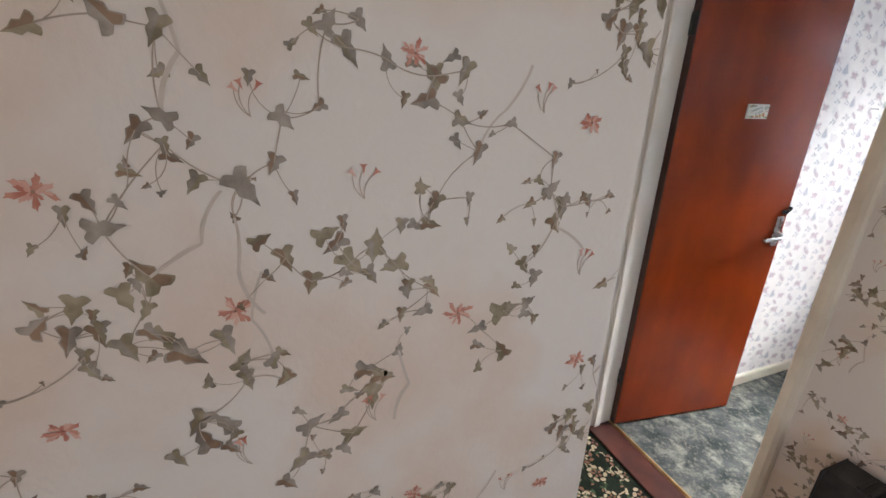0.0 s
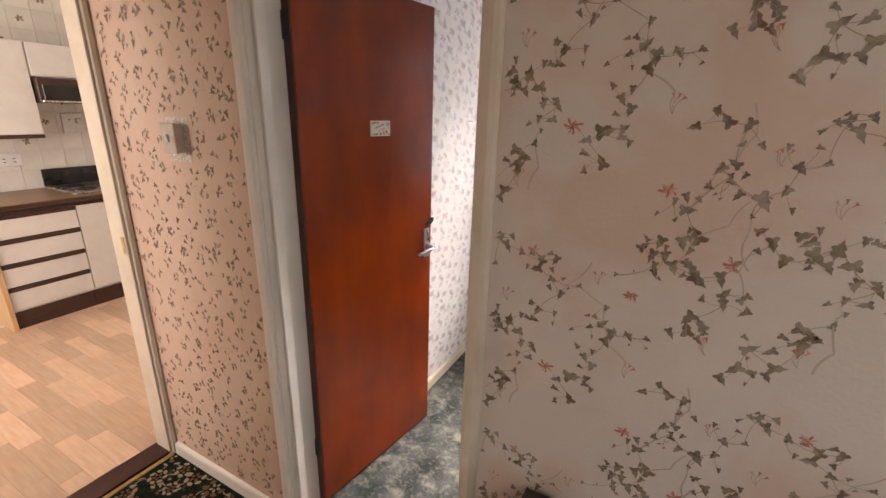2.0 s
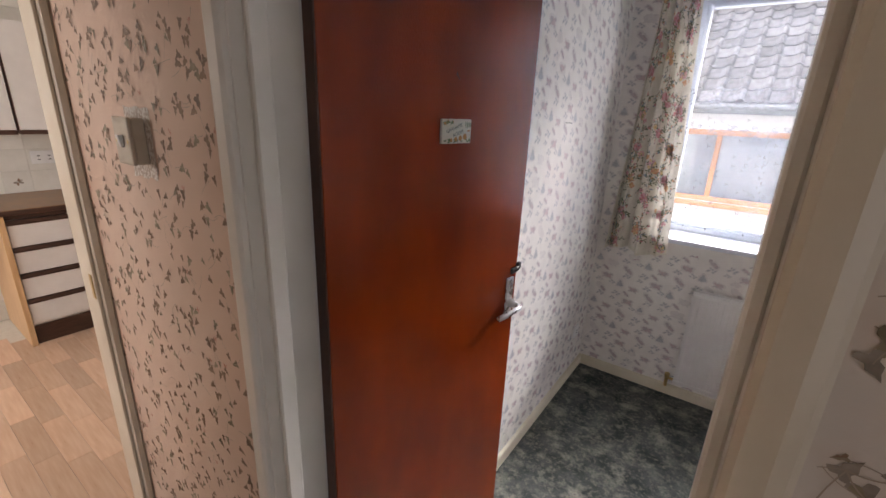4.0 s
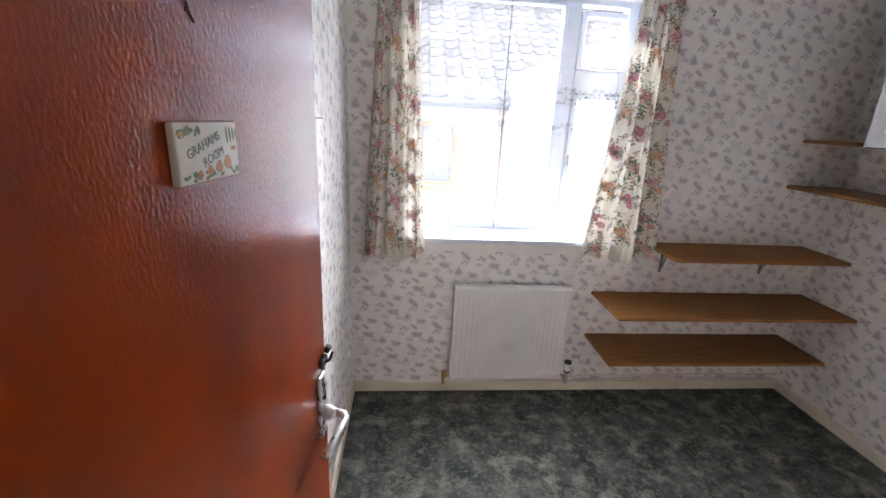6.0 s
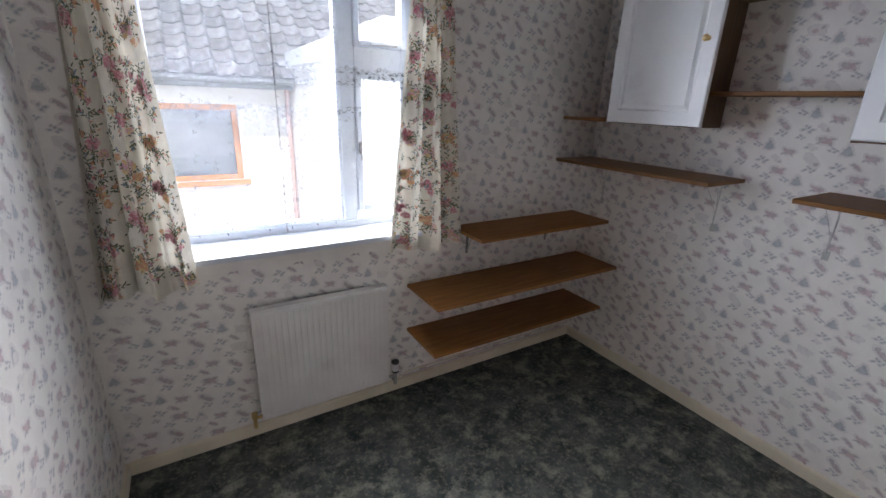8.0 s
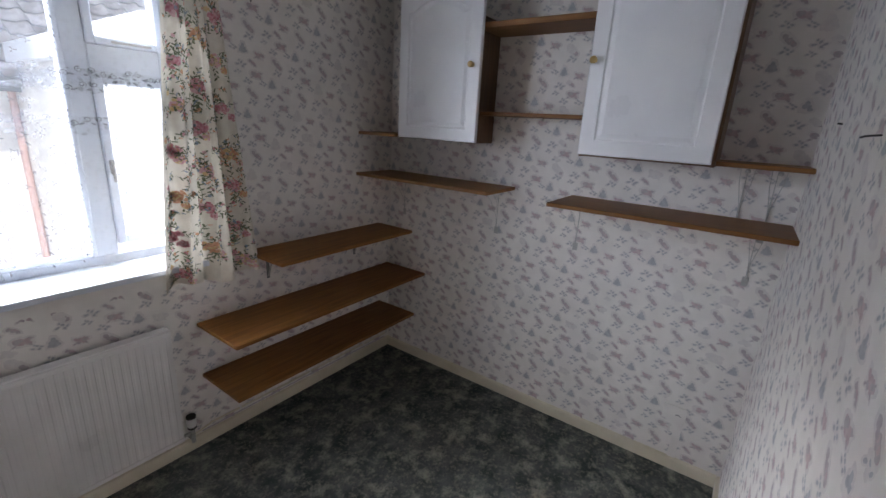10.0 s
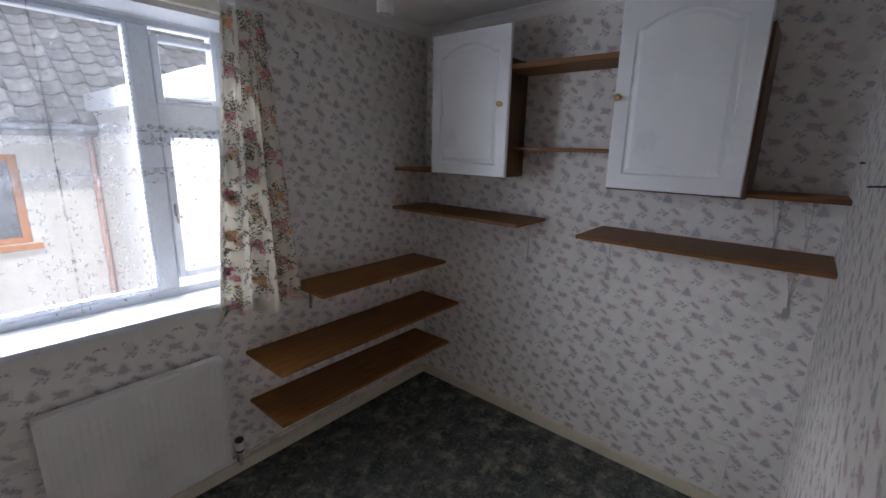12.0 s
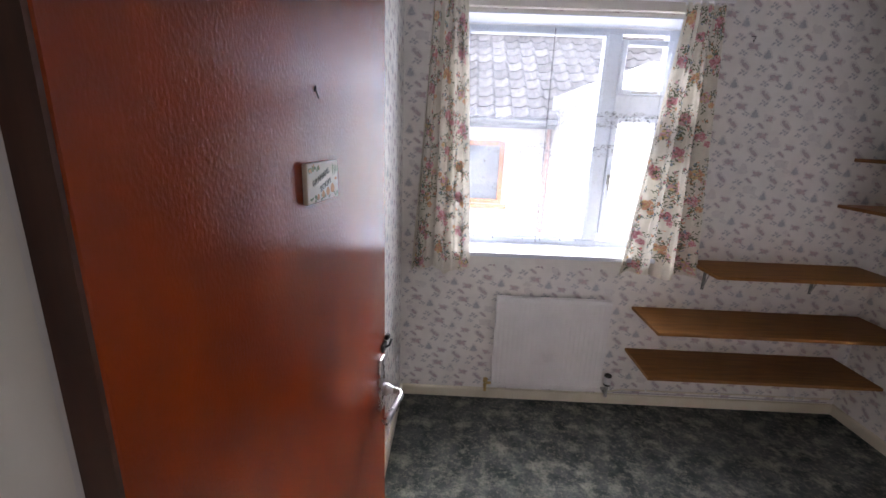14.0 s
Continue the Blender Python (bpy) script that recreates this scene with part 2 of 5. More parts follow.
PINE = surface("pine panel", (0.60, 0.37, 0.18), (0.70, 0.47, 0.26), 5.0, 0.45, stretch=(12, 12, 1))
DARK_GLASS = surface("smoked glass", (0.010, 0.010, 0.012), (0.02, 0.02, 0.022), 8.0, 0.1)
PLASTIC = surface("ivory plastic", (0.50, 0.42, 0.32), (0.57, 0.49, 0.39), 30.0, 0.35)
WHITE_PLASTIC = surface("white plastic", (0.74, 0.74, 0.73), (0.80, 0.80, 0.79), 30.0, 0.35)
PLASTER = surface("torn paper and plaster", (0.55, 0.46, 0.38), (0.85, 0.81, 0.75), 130.0, 0.9, 0.5, 200, sharp=(0.42, 0.58))
CURTAIN_CLOTH = veiled(surface("cream curtain cotton", (0.69, 0.65, 0.56), (0.77, 0.73, 0.64), 30.0, 0.85, 0.2, 500), 0.11)
CURTAIN_ROSE = veiled(surface("printed curtain rose", (0.50, 0.15, 0.19), (0.66, 0.36, 0.38), 90.0, 0.85), 0.11)
CURTAIN_PINK = veiled(surface("printed curtain pink", (0.64, 0.36, 0.39), (0.73, 0.50, 0.50), 90.0, 0.85), 0.11)
CURTAIN_PEACH = veiled(surface("printed curtain peach", (0.60, 0.27, 0.15), (0.69, 0.42, 0.28), 90.0, 0.85), 0.11)
CURTAIN_STRAW = veiled(surface("printed curtain straw", (0.64, 0.45, 0.20), (0.73, 0.58, 0.34), 90.0, 0.85), 0.11)
CURTAIN_LEAF = veiled(surface("printed curtain leaf", (0.09, 0.11, 0.06), (0.21, 0.24, 0.15), 90.0, 0.85), 0.11)
CURTAIN_BLUE = veiled(surface("printed curtain blue", (0.20, 0.27, 0.33), (0.33, 0.39, 0.44), 90.0, 0.85), 0.11)
NET = sheer("net curtain", (0.70, 0.77, 0.88), 0.056, 0.05)
# Lace coloured dark: its silhouette against the bright panes is in the colour.
LACE = sheer("lace border", (0.20, 0.21, 0.245), 0.06, 0.26)
LACE_FAINT = sheer("lace seam", (0.30, 0.32, 0.36), 0.0, 0.13)
LACE_THREAD = sheer("lace thread", (0.20, 0.21, 0.24), 0.4, 0.25)
GLASS = glass("window glass")
RENDER_WHITE = surface("white wall render", (0.70, 0.69, 0.66), (0.78, 0.77, 0.74), 8.0, 0.9, 0.5, 60)
ROOF_TILE = vary(surface("grey concrete roof tile", (0.19, 0.185, 0.185), (0.30, 0.29, 0.285), 9.0, 0.9, 0.4, 60, blotch=0.2), 0.32)
ORANGE_WOOD = surface("orange stained timber", (0.50, 0.20, 0.06), (0.62, 0.28, 0.10), 9.0, 0.5, stretch=(1, 8, 8))
PIPE_RED = surface("faded red pipe", (0.48, 0.32, 0.28), (0.57, 0.39, 0.34), 20.0, 0.5)
CONCRETE = surface("concrete path", (0.34, 0.33, 0.31), (0.44, 0.43, 0.41), 6.0, 0.9, 0.4, 60)
CERAMIC = surface("cream ceramic", (0.70, 0.68, 0.58), (0.76, 0.74, 0.65), 30.0, 0.2)
INK = surface("grey green ink", (0.13, 0.15, 0.13), (0.18, 0.20, 0.18), 30.0, 0.4)
POT_ORANGE = surface("painted terracotta", (0.42, 0.18, 0.05), (0.55, 0.28, 0.09), 200.0, 0.3)
POT_GREEN = surface("painted foliage", (0.06, 0.13, 0.05), (0.16, 0.24, 0.10), 200.0, 0.3)
# Pale blue-grey that puts the haze over the far window into its colour.
PANE_HAZE = surface("hazy pane colour", (0.40, 0.44, 0.49), (0.50, 0.54, 0.59), 3.0, 0.9)


# ---- makers ----
def thing(name, at, label, category, group="", kind=""):
    """An Empty at a thing's base, for its parts."""
    ob = new(name)
    ob.location = at
    ob.empty_display_size = 0.05
    return tagged(ob, label, category, group, kind)


def part(name, bm, material, parent, label="", local=False, smooth=False):
    """One mesh under a thing or a part. Places are in the world, or in the parent's own frame if local."""
    if not local:
        at, up = Vector(), parent
        while up is not None:
            at, up = at + up.location, up.parent
        bmesh.ops.translate(bm, verts=bm.verts, vec=-at)
    me = bpy.data.meshes.new(name)
    bm.to_mesh(me)
    bm.free()
    for m in material if isinstance(material, (list, tuple)) else [material]:
        me.materials.append(m)
    if smooth:
        for p in me.polygons:
            p.use_smooth = True
    ob = new(name, me)
    ob.parent = parent
    return tagged(ob, label)


def solid(name, bm, material, label, category="", kind="structure", smooth=False):
    """A thing or a piece of the setting that is one mesh."""
    me = bpy.data.meshes.new(name)
    bm.to_mesh(me)
    bm.free()
    me.materials.append(material)
    if smooth:
        for p in me.polygons:
            p.use_smooth = True
    return tagged(new(name, me), label, category, kind=kind)


def box(a, b, bevel=0.0, bm=None, seg=1):
    bm = bm or bmesh.new()
    made = bmesh.ops.create_cube(bm, size=1)["verts"]
    for v in made:
        v.co = Vector([a[i] + (v.co[i] + 0.5) * (b[i] - a[i]) for i in range(3)])
    if bevel:
        edges = {e for v in made for e in v.link_edges}
        bmesh.ops.bevel(bm, geom=list(edges), offset=bevel, segments=seg, affect="EDGES", profile=0.5)
    return bm


def rod(p, q, r, seg=12, bm=None, r2=None):
    bm = bm or bmesh.new()
    p, q = Vector(p), Vector(q)
    m = Matrix.Translation((p + q) / 2) @ (q - p).to_track_quat("Z", "Y").to_matrix().to_4x4()
    bmesh.ops.create_cone(bm, cap_ends=True, segments=seg, radius1=r, radius2=r if r2 is None else r2, depth=(q - p).length, matrix=m)
    return bm


def tube(points, r, seg=8, bm=None):
    """A bent rod through the points, in one skin."""
    bm = bm or bmesh.new()
    pts = [Vector(p) for p in points]
    rings = []
    for i, p in enumerate(pts):
        way = (pts[min(i + 1, len(pts) - 1)] - pts[max(i - 1, 0)]).normalized()
        q = way.to_track_quat("Z", "Y")
        rings.append([bm.verts.new(p + q @ Vector((r * math.cos(k * math.tau / seg), r * math.sin(k * math.tau / seg), 0))) for k in range(seg)])
    for a, b in zip(rings, rings[1:]):
        for k in range(seg):
            bm.faces.new((a[k], a[(k + 1) % seg], b[(k + 1) % seg], b[k]))
    bm.faces.new(rings[0][::-1])
    bm.faces.new(rings[-1])
    return bm


def lathe(profile, at, seg=20, axis="z", bm=None):
    """A turned shape from (radius, height) pairs, along an axis from a place."""
    bm = bm or bmesh.new()
    turn = {"z": Matrix(), "x": Matrix.Rotation(radians(90), 4, "Y"), "-x": Matrix.Rotation(radians(-90), 4, "Y"), "-y": Matrix.Rotation(radians(90), 4, "X")}[axis]
    m = Matrix.Translation(at) @ turn
    rings = [[bm.verts.new(m @ Vector((r * math.cos(k * math.tau / seg), r * math.sin(k * math.tau / seg), h))) for k in range(seg)] for r, h in profile]
    for a, b in zip(rings, rings[1:]):
        for k in range(seg):
            bm.faces.new((a[k], a[(k + 1) % seg], b[(k + 1) % seg], b[k]))
    bm.faces.new(rings[0][::-1])
    bm.faces.new(rings[-1])
    return bm


def extrude(profile, axis, a, b, bm=None):
    """A closed outline in the plane across an axis, drawn out from a to b. Outline pairs are the other two coordinates in x, y, z order."""
    bm = bm or bmesh.new()
    def place(p, s):
        return Vector((s, p[0], p[1])) if axis == "x" else Vector((p[0], s, p[1])) if axis == "y" else Vector((p[0], p[1], s))
    ends = [[bm.verts.new(place(p, s)) for p in profile] for s in (a, b)]
    n = len(profile)
    for k in range(n):
        bm.faces.new((ends[0][k], ends[0][(k + 1) % n], ends[1][(k + 1) % n], ends[1][k]))
    bm.faces.new(ends[0][::-1])
    bm.faces.new(ends[1])
    bmesh.ops.recalc_face_normals(bm, faces=bm.faces)
    return bm


# ---- printed patterns ----
IVY_LEAF = ((-0.35, 0.0), (-0.47, 0.2), (-0.34, 0.47), (-0.06, 0.22), (0.14, 0.29), (0.38, 0.1), (0.65, 0.0), (0.38, -0.1), (0.14, -0.29), (-0.06, -0.22), (-0.34, -0.47), (-0.47, -0.2))


def rounded(outline):
    """A closed outline with its sides bowed, by four-point curves."""
    out, n = [], len(outline)
    for i in range(n):
        p0, p1, p2, p3 = (outline[(i + k) % n] for k in (-1, 0, 1, 2))
        out.append(p1)
        out.append(tuple((9 * (b + c) - a - d) / 16 for a, b, c, d in zip(p0, p1, p2, p3)))
    return out


IVY_LEAF = rounded(IVY_LEAF)
IVY_HALF = [p for p in IVY_LEAF if p[1] <= 0.001]


def shaped(outline, u, v, size, angle, squash=1.0):
    c, s = math.cos(angle) * size, math.sin(angle) * size
    return [(u + c * x - s * y * squash, v + s * x + c * y * squash) for x, y in outline]


def oval(u, v, a, b, angle, n=7):
    c, s = math.cos(angle), math.sin(angle)
    return [(u + c * a * math.cos(k * math.tau / n) - s * b * math.sin(k * math.tau / n), v + s * a * math.cos(k * math.tau / n) + c * b * math.sin(k * math.tau / n)) for k in range(n)]


def ribbon(p, q, w, bend):
    """A thin bent stroke from p to q, as quads."""
    (x0, y0), (x1, y1) = p, q
    nx, ny = -(y1 - y0), x1 - x0
    n = math.hypot(nx, ny) or 1
    line = []
    for k in range(7):
        f = k / 6
        d = bend * 4 * f * (1 - f)
        line.append((x0 + (x1 - x0) * f + nx * d, y0 + (y1 - y0) * f + ny * d))
    return [[(a[0] + nx / n * w, a[1] + ny / n * w), (b[0] + nx / n * w, b[1] + ny / n * w), (b[0] - nx / n * w, b[1] - ny / n * w), (a[0] - nx / n * w, a[1] - ny / n * w)] for a, b in zip(line, line[1:])]


def blossom(u, v, r, rng, petal, heart):
    """A loose honeysuckle head: narrow ragged petals of uneven length, pale ones between, and a small dark heart."""
    turn, out = rng.random() * 6, []
    for n, reach, long, wide in ((7, 0.55, 0.62, 0.62), (6, 0.40, 0.42, 0.8), (4, 0.18, 0.26, 0.9)):
        for k in range(n):
            a = turn + k * math.tau / n + rng.uniform(-0.4, 0.4)
            d, s = r * reach * rng.uniform(0.6, 1.3), r * long * rng.uniform(0.6, 1.15)
            out.append((shaped(((-0.9, 0.08), (-0.2, 0.28), (0.4, 0.5), (0.62, 0.2), (1.0, 0.12), (0.75, -0.12), (0.7, -0.42), (-0.1, -0.22), (-0.9, -0.08)), u + math.cos(a) * d, v + math.sin(a) * d * 0.75, s, a + rng.uniform(-0.3, 0.3), wide), petal if (k + n) % 2 else petal + 1))
    return out + [(oval(u, v, r * 0.10, r * 0.07, 0), heart)]


def printed(name, shapes, place, keep, materials, parent):
    """Flat printed shapes laid on a surface, in one mesh: the print of a paper or a cloth."""
    verts, faces, index = [], [], []
    for outline, m in shapes:
        if all(keep(*p) for p in outline):
            faces.append(range(len(verts), len(verts) + len(outline)))
            index.append(m)
            verts += [place(*p, 0.0003 + 0.000013 * (len(faces) % 83)) for p in outline]
    at, up = Vector(), parent
    while up is not None:
        at, up = at + up.location, up.parent
    me = bpy.data.meshes.new(name)
    me.from_pydata([Vector(v) - at for v in verts], [], faces)
    for m in materials:
        me.materials.append(m)
    me.polygons.foreach_set("material_index", index)
    me.update()
    ob = new(name, me)
    ob.parent = parent
    return tagged(ob, kind="stuff")


# Ivy paper: leaves as (across, up, length) in millimetres of a half-drop repeat 530 wide and 530 high.
VINE_ONE = [(47, 282, 27), (78, 276, 25), (1, 271, 21), (71, 214, 23), (52, 204, 23), (69, 193, 13), (121, 157, 35), (148, 176, 19), (158, 213, 21), (189, 223, 14), (15, 128, 28), (523, 406, 17), (30, 149, 14), (111, 130, 10), (196, 97, 27), (209, 76, 34), (235, 93, 28), (255, 68, 29), (228, 61, 22), (170, 61, 24), (149, 88, 26), (132, 71, 15), (296, 35, 24), (40, 83, 34), (485, 314, 23), (513, 328, 26)]
VINE_TWO = [(503, 300, 29), (32, 53, 19), (11, 19, 28), (54, 2, 34), (89, 12, 31), (100, 514, 26), (102, 494, 24), (128, 511, 23), (200, 288, 21), (226, 292, 17), (215, 270, 29), (249, 263, 21), (294, 251, 25), (325, 257, 25), (286, 230, 26), (322, 212, 19), (378, 209, 14), (343, 181, 24), (297, 132, 24), (291, 109, 22), (335, 134, 15), (260, 10, 18), (286, 9, 22), (387, 522, 37), (418, 526, 20), (355, 504, 24)]
VINE_THREE = [(390, 465, 30), (257, 494, 17), (221, 476, 31), (237, 464, 27), (226, 440, 32), (202, 394, 29), (156, 419, 32), (187, 423, 24), (144, 374, 33), (169, 373, 16), (437, 172, 18), (436, 138, 23), (410, 123, 16), (454, 117, 28), (446, 97, 25), (490, 121, 17), (522, 126, 14), (409, 49, 22), (426, 31, 23), (510, 281, 19), (524, 301, 24), (445, 249, 11), (54, 455, 31), (76, 446, 28), (55, 430, 33)]
BLOOMS = [(275, 269, 21), (479, 210, 24), (328, 529, 27), (510, 425, 24), (100, 40, 27)]
BUDS = [(416, 232, 20), (494, 39, 24), (229, 419, 25), (94, 401, 26), (134, 226, 20), (225, 153, 22)]


def ivy_repeat():
    rng = random.Random(5)
    leaves = [(u / 1000, v / 1000, s / 1000 * 1.14) for u, v, s in VINE_ONE + VINE_TWO + VINE_THREE]
    shapes = []
    for i, (u, v, s) in enumerate(leaves):
        near = sorted((math.hypot(u - a, v - b), a, b) for a, b, _ in leaves[:i])[:1]
        for d, a, b in near:
            if d < 0.085:
                shapes += [(q, 3) for q in ribbon((u, v), (a, b), 0.0006, rng.uniform(-0.1, 0.1))]
    for k in range(7):
        # broad faded vine stems behind the leaves
        u, v, s = leaves[k * 10 + 3]
        turn = rng.random() * 6
        p = (u, v)
        for _ in range(2):
            q = (p[0] + math.cos(turn) * 0.05, p[1] + math.sin(turn) * 0.05)
            shapes += [(o, 4) for o in ribbon(p, q, rng.uniform(0.0011, 0.0020), rng.uniform(-0.1, 0.1))]
            p, turn = q, turn + rng.uniform(-0.7, 0.7)
    small = []
    for u, v, s in leaves:
        for _ in range(rng.choice((1, 1, 2))):
            a, d = rng.uniform(0, 6.3), rng.uniform(0.022, 0.040)
            small.append((u + math.cos(a) * d, v + math.sin(a) * d, s * rng.uniform(0.42, 0.68)))
            shapes += [(q, 3) for q in ribbon((u, v), small[-1][:2], 0.0004, rng.uniform(-0.2, 0.2))]
    for u, v, s in [(a, b, c * 0.86) for a, b, c in leaves] + small:
        turn = rng.uniform(-2.9, -0.2) if rng.random() < 0.75 else rng.uniform(0, math.pi)
        squash, ink = rng.uniform(0.7, 1.0), rng.choice((0, 0, 1, 1))
        shapes.append((shaped(IVY_LEAF, u, v, s, turn, squash), ink))
        if rng.random() < 0.7:
            shapes.append((shaped([(x * 0.9, y * 0.8) for x, y in IVY_HALF], u, v, s, turn, squash), rng.choice((2, 2, 1 - ink))))
    for u, v, s in BLOOMS:
        shapes += blossom(u / 1000, v / 1000, s / 1000 * 0.66, rng, 5, 2)
    for u, v, s in BUDS:
        u, v, s = u / 1000, v / 1000, s / 1000
        for k in range(3):
            turn = 1.57 + rng.uniform(-0.9, 0.9)
            p = (u + math.cos(turn) * s * 0.7, v + math.sin(turn) * s * 0.7)
            shapes += [(q, 3) for q in ribbon((u, v - s * 0.6), p, 0.0004, 0.15)]
            shapes.append((shaped(((-0.6, 0.0), (0.2, 0.18), (0.5, 0.42), (0.42, 0.0), (0.5, -0.42), (0.2, -0.18)), *p, s * 0.42, turn), 5 + k % 2))
    return shapes


def ivy_print(place, rect, offset, holes, parent):
    """The ivy print over a wall's rectangle (across0, across1, up0, up1), but for its openings."""
    cell, shapes = ivy_repeat(), []
    u0, u1, v0, v1 = rect
    for i in range(math.floor((u0 - offset[0]) / 0.53) - 1, math.ceil((u1 - offset[0]) / 0.53) + 1):
        for j in range(-12, 12):
            du, dv = i * 0.53 + offset[0], i * 0.265 + j * 0.53 + offset[1]
            if dv + 0.6 > v0 and dv - 0.1 < v1:
                shapes += [([(u + du, v + dv) for u, v in o], m) for o, m in cell]
    def keep(u, v):
        return u0 < u < u1 and v0 < v < v1 and not any(a < u < b and c < v < d for a, b, c, d in holes)
    return printed("wallpaper_print", shapes, place, keep, [LEAF_GREEN, LEAF_GREY, LEAF_BROWN, STEM_INK, SHADOW_INK, CORAL, CORAL_PALE], parent)


def sprig_print(place, rect, holes, parent, phase):
    """Faded sprigs over a bedroom wall: roses, leaf sprigs and sprays, in a half-drop repeat 275 mm wide and 283 mm high."""
    shapes = []
    u0, u1, v0, v1 = rect
    def blob(motif, r, u, v, a, b, turn, ink):
        n = 9
        c, s = math.cos(turn), math.sin(turn)
        ring = [(a * math.cos(k * math.tau / n) * r.uniform(0.75, 1.15), b * math.sin(k * math.tau / n) * r.uniform(0.75, 1.15)) for k in range(n)]
        motif.append(([(u + c * x - s * y, v + s * x + c * y) for x, y in ring], ink))
        motif.insert(0, ([(u + 2.0 * (c * x - s * y), v + 2.0 * (s * x + c * y)) for x, y in ring], 3))
    def rose(f, seed):
        r, motif = random.Random(seed), []
        for k in range(9):
            blob(motif, r, r.uniform(-0.016, 0.015) * f, r.uniform(-0.007, 0.008) * f, r.uniform(0.007, 0.011) * f, r.uniform(0.005, 0.008) * f, r.uniform(-0.7, 0.7), 0 if k % 4 else 2)
        for x, y, turn in ((-0.020, -0.008, 0.5), (0.019, 0.007, 0.4), (0.014, -0.011, -0.8)):
            blob(motif, r, x * f, y * f, 0.0065 * f, 0.0028 * f, turn, 2)
        return motif
    def leaves(f, seed):
        r, motif = random.Random(seed), []
        for turn, long in ((1.57, 0.020), (0.75, 0.012), (2.4, 0.012), (-0.2, 0.014), (3.35, 0.014), (-0.9, 0.009), (4.1, 0.009)):
            blob(motif, r, math.cos(turn) * long * 0.62 * f, math.sin(turn) * long * 0.62 * f, long * 0.55 * f, 0.0062 * f, turn, 1)
        blob(motif, r, 0.0, 0.0, 0.007 * f, 0.006 * f, 0, 1)
        return motif
    def spray(f, seed):
        r, motif = random.Random(seed), []
        for k in range(9):
            d = (k - 4) * 0.0046 * f
            blob(motif, r, -0.80 * d + r.uniform(-0.003, 0.003), 0.60 * d + r.uniform(-0.005, 0.005) * f, r.uniform(0.008, 0.011) * f, r.uniform(0.006, 0.009) * f, 2.5 + r.uniform(-0.7, 0.7), 2 if k % 3 else 0)
        return motif
    def dots(f, seed):
        r, motif = random.Random(seed), []
        for x, y, a in ((-0.013, -0.003, 0.0065), (0.0, 0.004, 0.005), (0.011, -0.002, 0.006), (0.004, -0.008, 0.0045), (-0.007, 0.009, 0.003)):
            blob(motif, r, x * f, y * f, a * f, 0.0035 * f, r.uniform(-0.9, 0.9), 1)
        return motif
    repeat = ((leaves(1.3, 1), 0.0, 0.0), (rose(1.22, 2), -0.078, 0.040), (spray(1.05, 3), -0.101, -0.046), (rose(1.0, 4), 0.078, -0.016), (dots(1.35, 5), -0.012, -0.058), (dots(1.25, 6), 0.034, 0.062), (dots(1.05, 7), -0.045, 0.008), (spray(0.75, 8), 0.042, -0.050), (dots(1.15, 9), -0.122, 0.012), (dots(0.9, 10), 0.108, 0.050))
    for j in range(math.floor((v0 - phase[1]) / 0.1415) - 1, math.ceil((v1 - phase[1]) / 0.1415) + 2):
        for i in range(math.floor((u0 - phase[0]) / 0.275) - 1, math.ceil((u1 - phase[0]) / 0.275) + 2):
            for motif, du, dv in repeat:
                u, v = phase[0] + (i + (j % 2) / 2) * 0.275 + du, phase[1] + j * 0.1415 + dv
                shapes += [([(u + x, v + y) for x, y in o], m) for o, m in motif]
    def keep(u, v):
        return u0 < u < u1 and v0 < v < v1 and not any(a < u < b and c < v < d for a, b, c, d in holes)
    return printed("wallpaper_print", shapes, place, keep, [PINK_INK, BLUE_INK, GREY_INK, WASH_INK], parent)


def small_ivy_print(place, rect, holes, parent):
    """A smaller ivy print: close clusters of brown leaves on thin stems."""
    rng, shapes = random.Random(17), []
    u0, u1, v0, v1 = rect
    for j in range(int((v1 - v0) / 0.062) + 1):
        for i in range(int((u1 - u0) / 0.085) + 1):
            u, v = u0 + (i + (j % 2) * 0.5) * 0.085 + rng.uniform(-0.018, 0.018), v0 + j * 0.062 + rng.uniform(-0.014, 0.014)
            turn = rng.uniform(0, 6.3)
            for k in range(rng.choice((2, 3, 4, 5))):
                a, d = turn + k * 1.4 + rng.uniform(-0.4, 0.4), rng.uniform(0.009, 0.025)
                p = (u + math.cos(a) * d, v + math.sin(a) * d)
                shapes.append((shaped(IVY_LEAF, *p, rng.uniform(0.015, 0.026), rng.uniform(-2.9, -0.2), rng.uniform(0.7, 1.0)), rng.choice((0, 2, 2, 2))))
            a = rng.uniform(0, 6.3)
            shapes += [(q, 3) for q in ribbon((u, v), (u + math.cos(a) * 0.05, v + math.sin(a) * 0.05), 0.0005, rng.uniform(-0.2, 0.2))]
            if rng.random() < 0.12:
                shapes += blossom(u + 0.02, v + 0.02, 0.008, rng, 5, 2)
    def keep(u, v):
        return u0 < u < u1 and v0 < v < v1 and not any(a < u < b and c < v < d for a, b, c, d in holes)
    return printed("wallpaper_print", shapes, place, keep, [LEAF_GREEN, LEAF_GREY, LEAF_BROWN, STEM_INK, SHADOW_INK, CORAL, CORAL_PALE], parent)


# ---- the large structure ----
XL, XR, YW, H = -0.022, 2.662, 2.115, 2.40      # bedroom: side walls, window wall, ceiling
YR = -0.032                                      # bedroom face of the rear wall
YB = -0.11                                       # hall face of the wall between hall and bedroom
XA, YA = 0.885, -1.032                           # corner of the hall wall
XK = -0.82                                       # hall face of the kitchen wall
